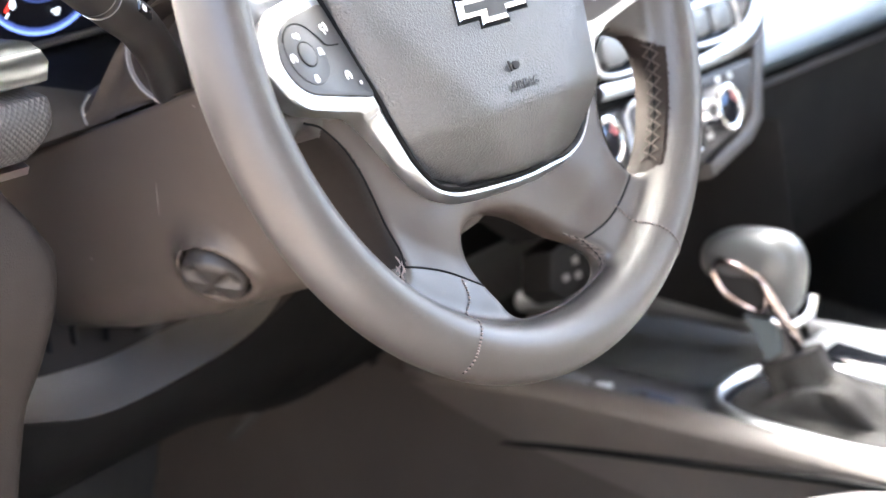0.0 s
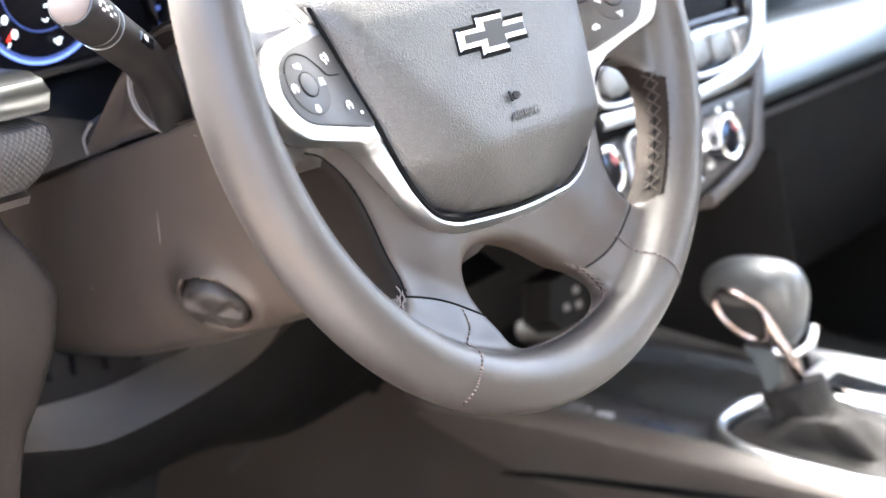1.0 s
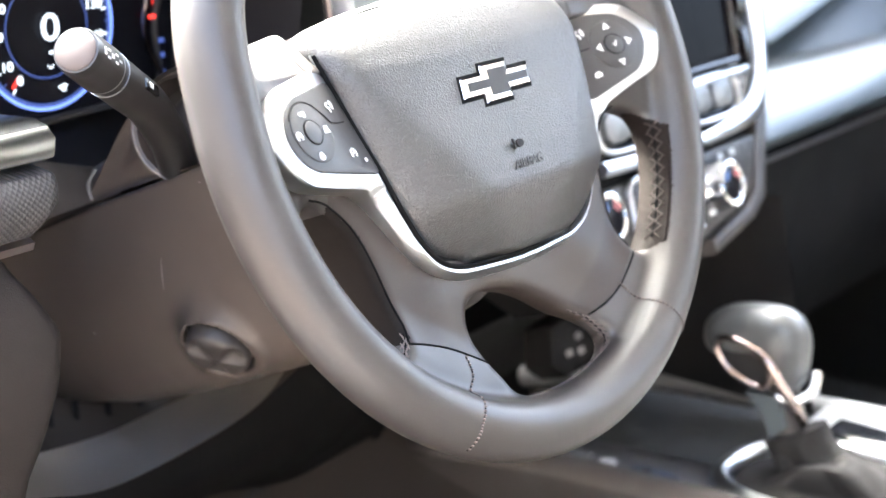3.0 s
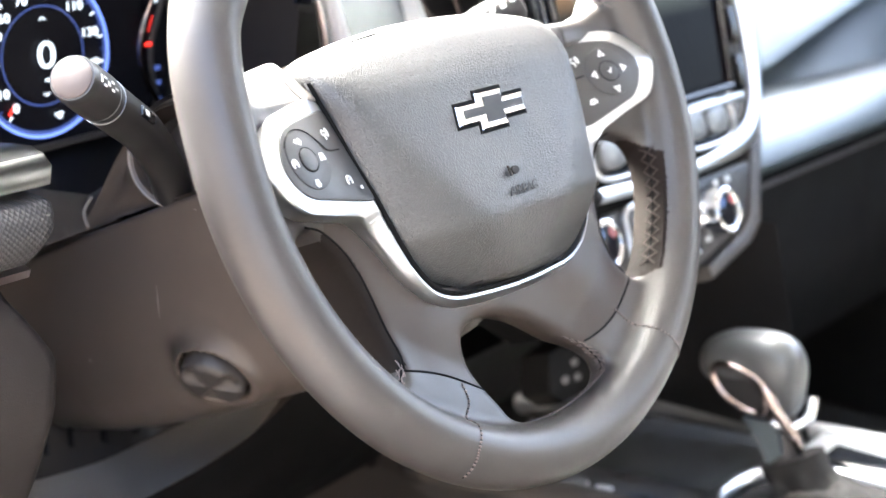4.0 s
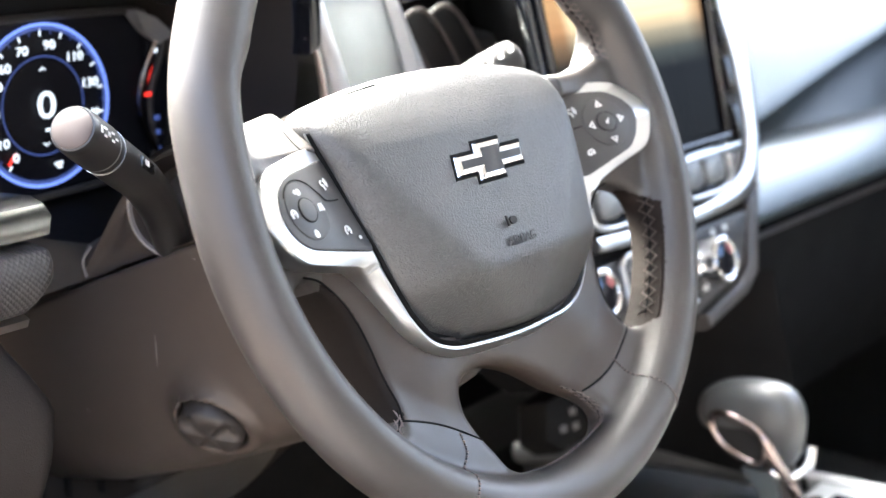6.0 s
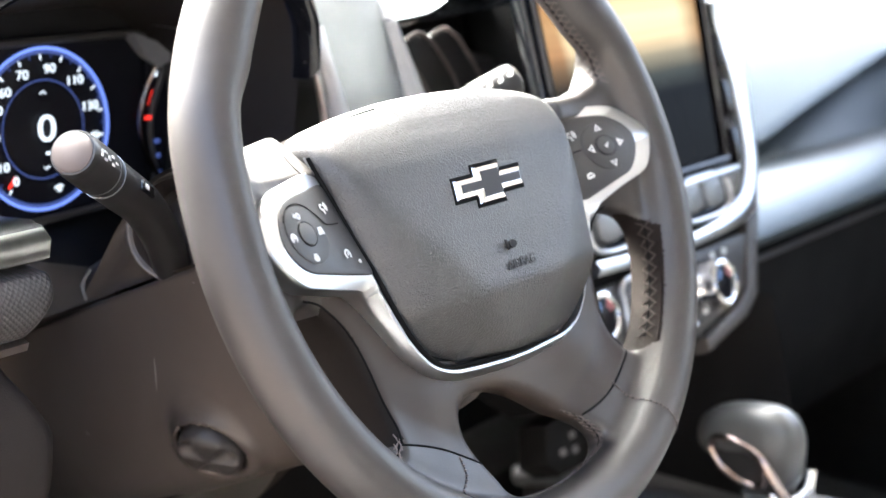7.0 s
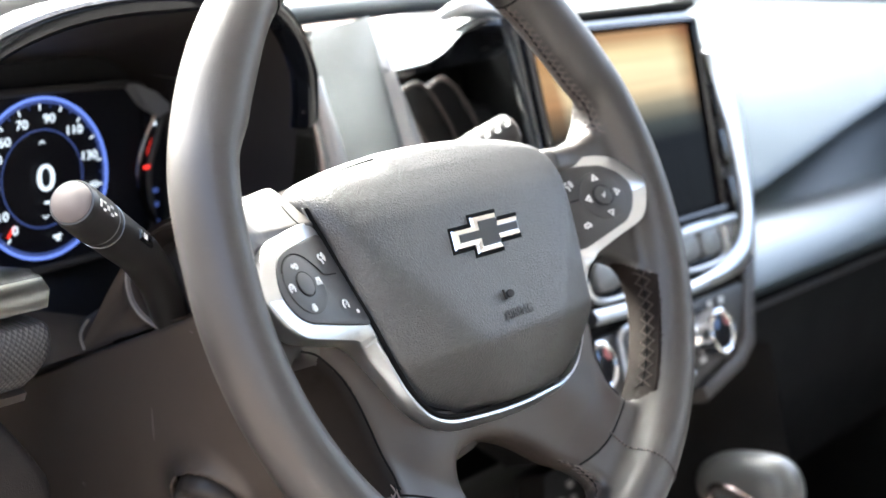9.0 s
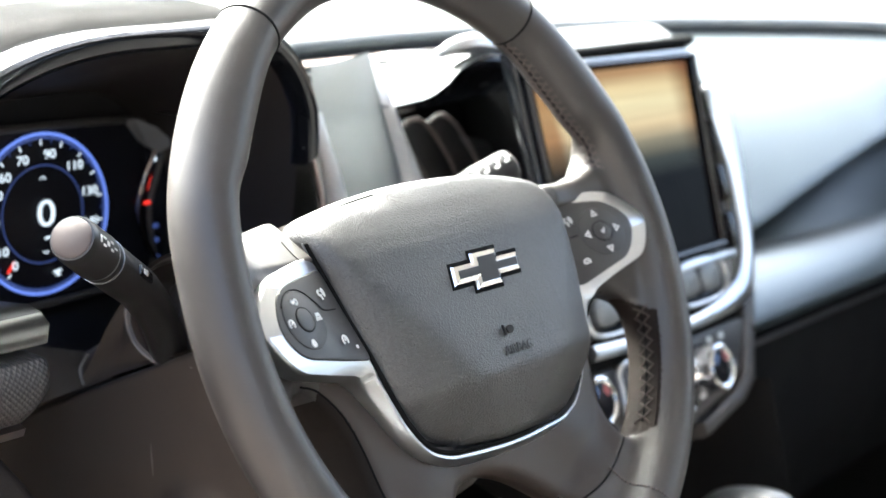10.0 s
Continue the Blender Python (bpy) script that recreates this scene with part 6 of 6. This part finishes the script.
def make_shell():
    floor = part("floor", box(0.40, -0.55, 0.415, 1.72, 2.70, 0.03, 0.004), CARPET)
    tagged(floor, "black carpeted car floor", "floor", kind="structure")
    tun = part("tunnel_carpet", sheet(lambda u, v: (0.300 - 0.06 * (1 - v), -0.3 + 0.95 * u, 0.43 + 0.25 * v), 20, 10, 0.01), SHROUD)
    up = part("tunnel_wall", sheet(lambda u, v: (0.302 - 0.015 * v, 0.30 + 0.36 * u, 0.655 + 0.27 * v), 10, 8, 0.01), SHROUD)
    tagged(up, "brown-black trimmed wall beside the footwell", "floor", kind="structure")
    tagged(tun, "brown-black carpeted tunnel side", "floor", kind="structure")
    edge = part("tunnel_trim", tube(spline([(0.2990, 0.30, 0.760), (0.2975, 0.3619, 0.6996), (0.2920, 0.4057, 0.656), (0.282, 0.447, 0.613), (0.270, 0.49, 0.565)], 24), 0.0035, 8), CONSOLE)
    tagged(edge, "thin grey-brown edge of the tunnel trim", "trim", kind="structure")
    b = thing("car_body", "silver car body shell with open driver side", "car", kind="structure")
    part("roof", sheet(lambda u, v: (-0.30 + 1.40 * u, 0.20 - 2.3 * v, 1.73 + 0.05 * math.sin(math.pi * u) + 0.02 * math.sin(math.pi * v)), 16, 16, 0.03), BODYPAINT, b)
    part("headliner", sheet(lambda u, v: (-0.29 + 1.38 * u, 0.18 - 2.26 * v, 1.695 + 0.05 * math.sin(math.pi * u) + 0.02 * math.sin(math.pi * v)), 16, 16, 0.02), HEADLINER, b, "pale cloth headliner")
    for sx in (-1, 1):
        xs = 0.40 + sx * 0.83
        xr = 0.40 + sx * 0.68
        part("front_pillar", tube([(xs + sx * 0.05, 1.12, 1.02), (xs, 0.75, 1.25), (xr + sx * 0.04, 0.18, 1.68)], [0.055, 0.045, 0.045], 12), BODYPAINT, b)
        part("middle_pillar", tube([(xs + sx * 0.08, -0.85, 0.45), (xs + sx * 0.06, -0.87, 1.10), (xr, -0.92, 1.70)], [0.07, 0.06, 0.05], 12), BODYPAINT, b)
        part("rear_pillar", tube([(xs + sx * 0.06, -2.05, 0.45), (xs + sx * 0.04, -2.05, 1.10), (xr, -2.00, 1.70)], [0.08, 0.07, 0.06], 12), BODYPAINT, b)
        part("roof_rail", tube([(xr + sx * 0.02, 0.20, 1.69), (xr, -0.9, 1.72), (xr, -2.05, 1.71)], 0.05, 12), BODYPAINT, b)
        part("sill", box(xs + sx * 0.115, -0.50, 0.42, 0.14, 3.0, 0.16, 0.03), BODYPAINT, b)
        part("rear_door", box(xs + sx * 0.06, -1.46, 0.75, 0.08, 1.14, 0.66, 0.03), BODYPAINT, b)
        part("front_wing", box(xs + sx * 0.07, 1.25, 0.72, 0.10, 1.10, 0.60, 0.04), BODYPAINT, b)
    part("passenger_door", box(1.285, -0.10, 0.77, 0.08, 1.46, 0.70, 0.03), DARK, b, "dark trimmed passenger door")
    # unseen tinted panes, added to cut the light from behind
    for sx in (-1, 1):
        xs, xr = 0.40 + sx * 0.87, 0.40 + sx * 0.69
        p = part("rear_window", sheet(lambda u, v: (xs + (xr - xs) * v, -0.88 - 1.15 * u, 1.08 + 0.62 * v), 4, 4, 0.005), TINTED, b, "unseen dark tinted rear side window, added to cut light")
    part("tailgate_window", sheet(lambda u, v: (-0.43 + 1.66 * u + (0.5 - u) * 0.26 * v, -2.12 + 0.10 * v, 1.18 + 0.52 * v), 4, 4, 0.005), TINTED, b, "unseen dark tinted tailgate window, added to cut light")
    # unseen driver door, wide open, added to keep outside light off the column
    dm = pose(-0.47, 0.76, 0, 0, 0, -72)
    for nm, bm, m_ in (("door_skin", box(-0.020, -0.62, 0.76, 0.05, 1.24, 0.74, 0.02), BODYPAINT), ("door_lining", box(0.030, -0.62, 0.78, 0.05, 1.16, 0.62, 0.02), DARK), ("armrest", box(0.080, -0.70, 0.86, 0.07, 0.62, 0.06, 0.02), DARK),
                       ("window_frame", tube([(0, -0.02, 1.10), (0.05, -0.42, 1.44), (0.10, -0.95, 1.56), (0.09, -1.18, 1.54), (0, -1.22, 1.10)], 0.022, 10), DARK)):
        part(nm, bm, m_, b).matrix_basis = dm
    part("rear_wall", box(0.40, -2.12, 0.80, 1.70, 0.06, 0.80, 0.03), DARK, b)
    part("bulkhead", box(0.40, 0.98, 0.72, 1.70, 0.04, 0.62, 0.02), DARK, b)
    part("bonnet", sheet(lambda u, v: (-0.45 + 1.7 * u, 1.02 + 0.95 * v, 1.075 + 0.04 * math.sin(math.pi * u) - 0.12 * v * v), 12, 10, 0.02), BODYPAINT, b)
    ws = part("windscreen", sheet(lambda u, v: (-0.38 + 1.56 * u + (0.5 - u) * 0.20 * v, 1.02 - 0.82 * v + 0.10 * math.sin(math.pi * u) * (1 - 0.5 * v), 1.10 + 0.60 * v), 14, 10, 0.005), GLASS, b, "clear windscreen glass")
    ws.visible_shadow = False
    # unseen wall, added to cut the sky light on the driver's side
    wl_ = part("sky_block_wall", box(-3.9, 0.5, 1.7, 0.2, 14.0, 3.4, 0.01), WALL)
    tagged(wl_, "unseen plain grey wall added beside the car to block sky light", "wall", kind="structure")
    g = part("ground", box(0, 0, -0.01, 240, 240, 0.02, 0), GROUND)
    tagged(g, "unseen ground around the car, brown for its warm bounce", "ground", kind="structure")
    for x in (-0.47, 1.27):
        for y in (1.35, -1.55):
            t = thing("wheel", "black tyre on a silver rim", "wheel", Matrix.Translation((x, y, 0.36)), group="car wheels")
            n = 40
            prof = [(0.20, -0.11), (0.33, -0.115), (0.355, -0.09), (0.36, 0.0), (0.355, 0.09), (0.33, 0.115), (0.20, 0.11)]
            part("tyre", loft([[(h, r * math.cos(2 * math.pi * i / n), r * math.sin(2 * math.pi * i / n)) for i in range(n)] for r, h in prof]), DARK, t)
            part("rim", loft([[(h, r * math.cos(2 * math.pi * i / n), r * math.sin(2 * math.pi * i / n)) for i in range(n)] for r, h in ((0.205, -0.10), (0.205, 0.10))]), SATIN, t)


make_shell()
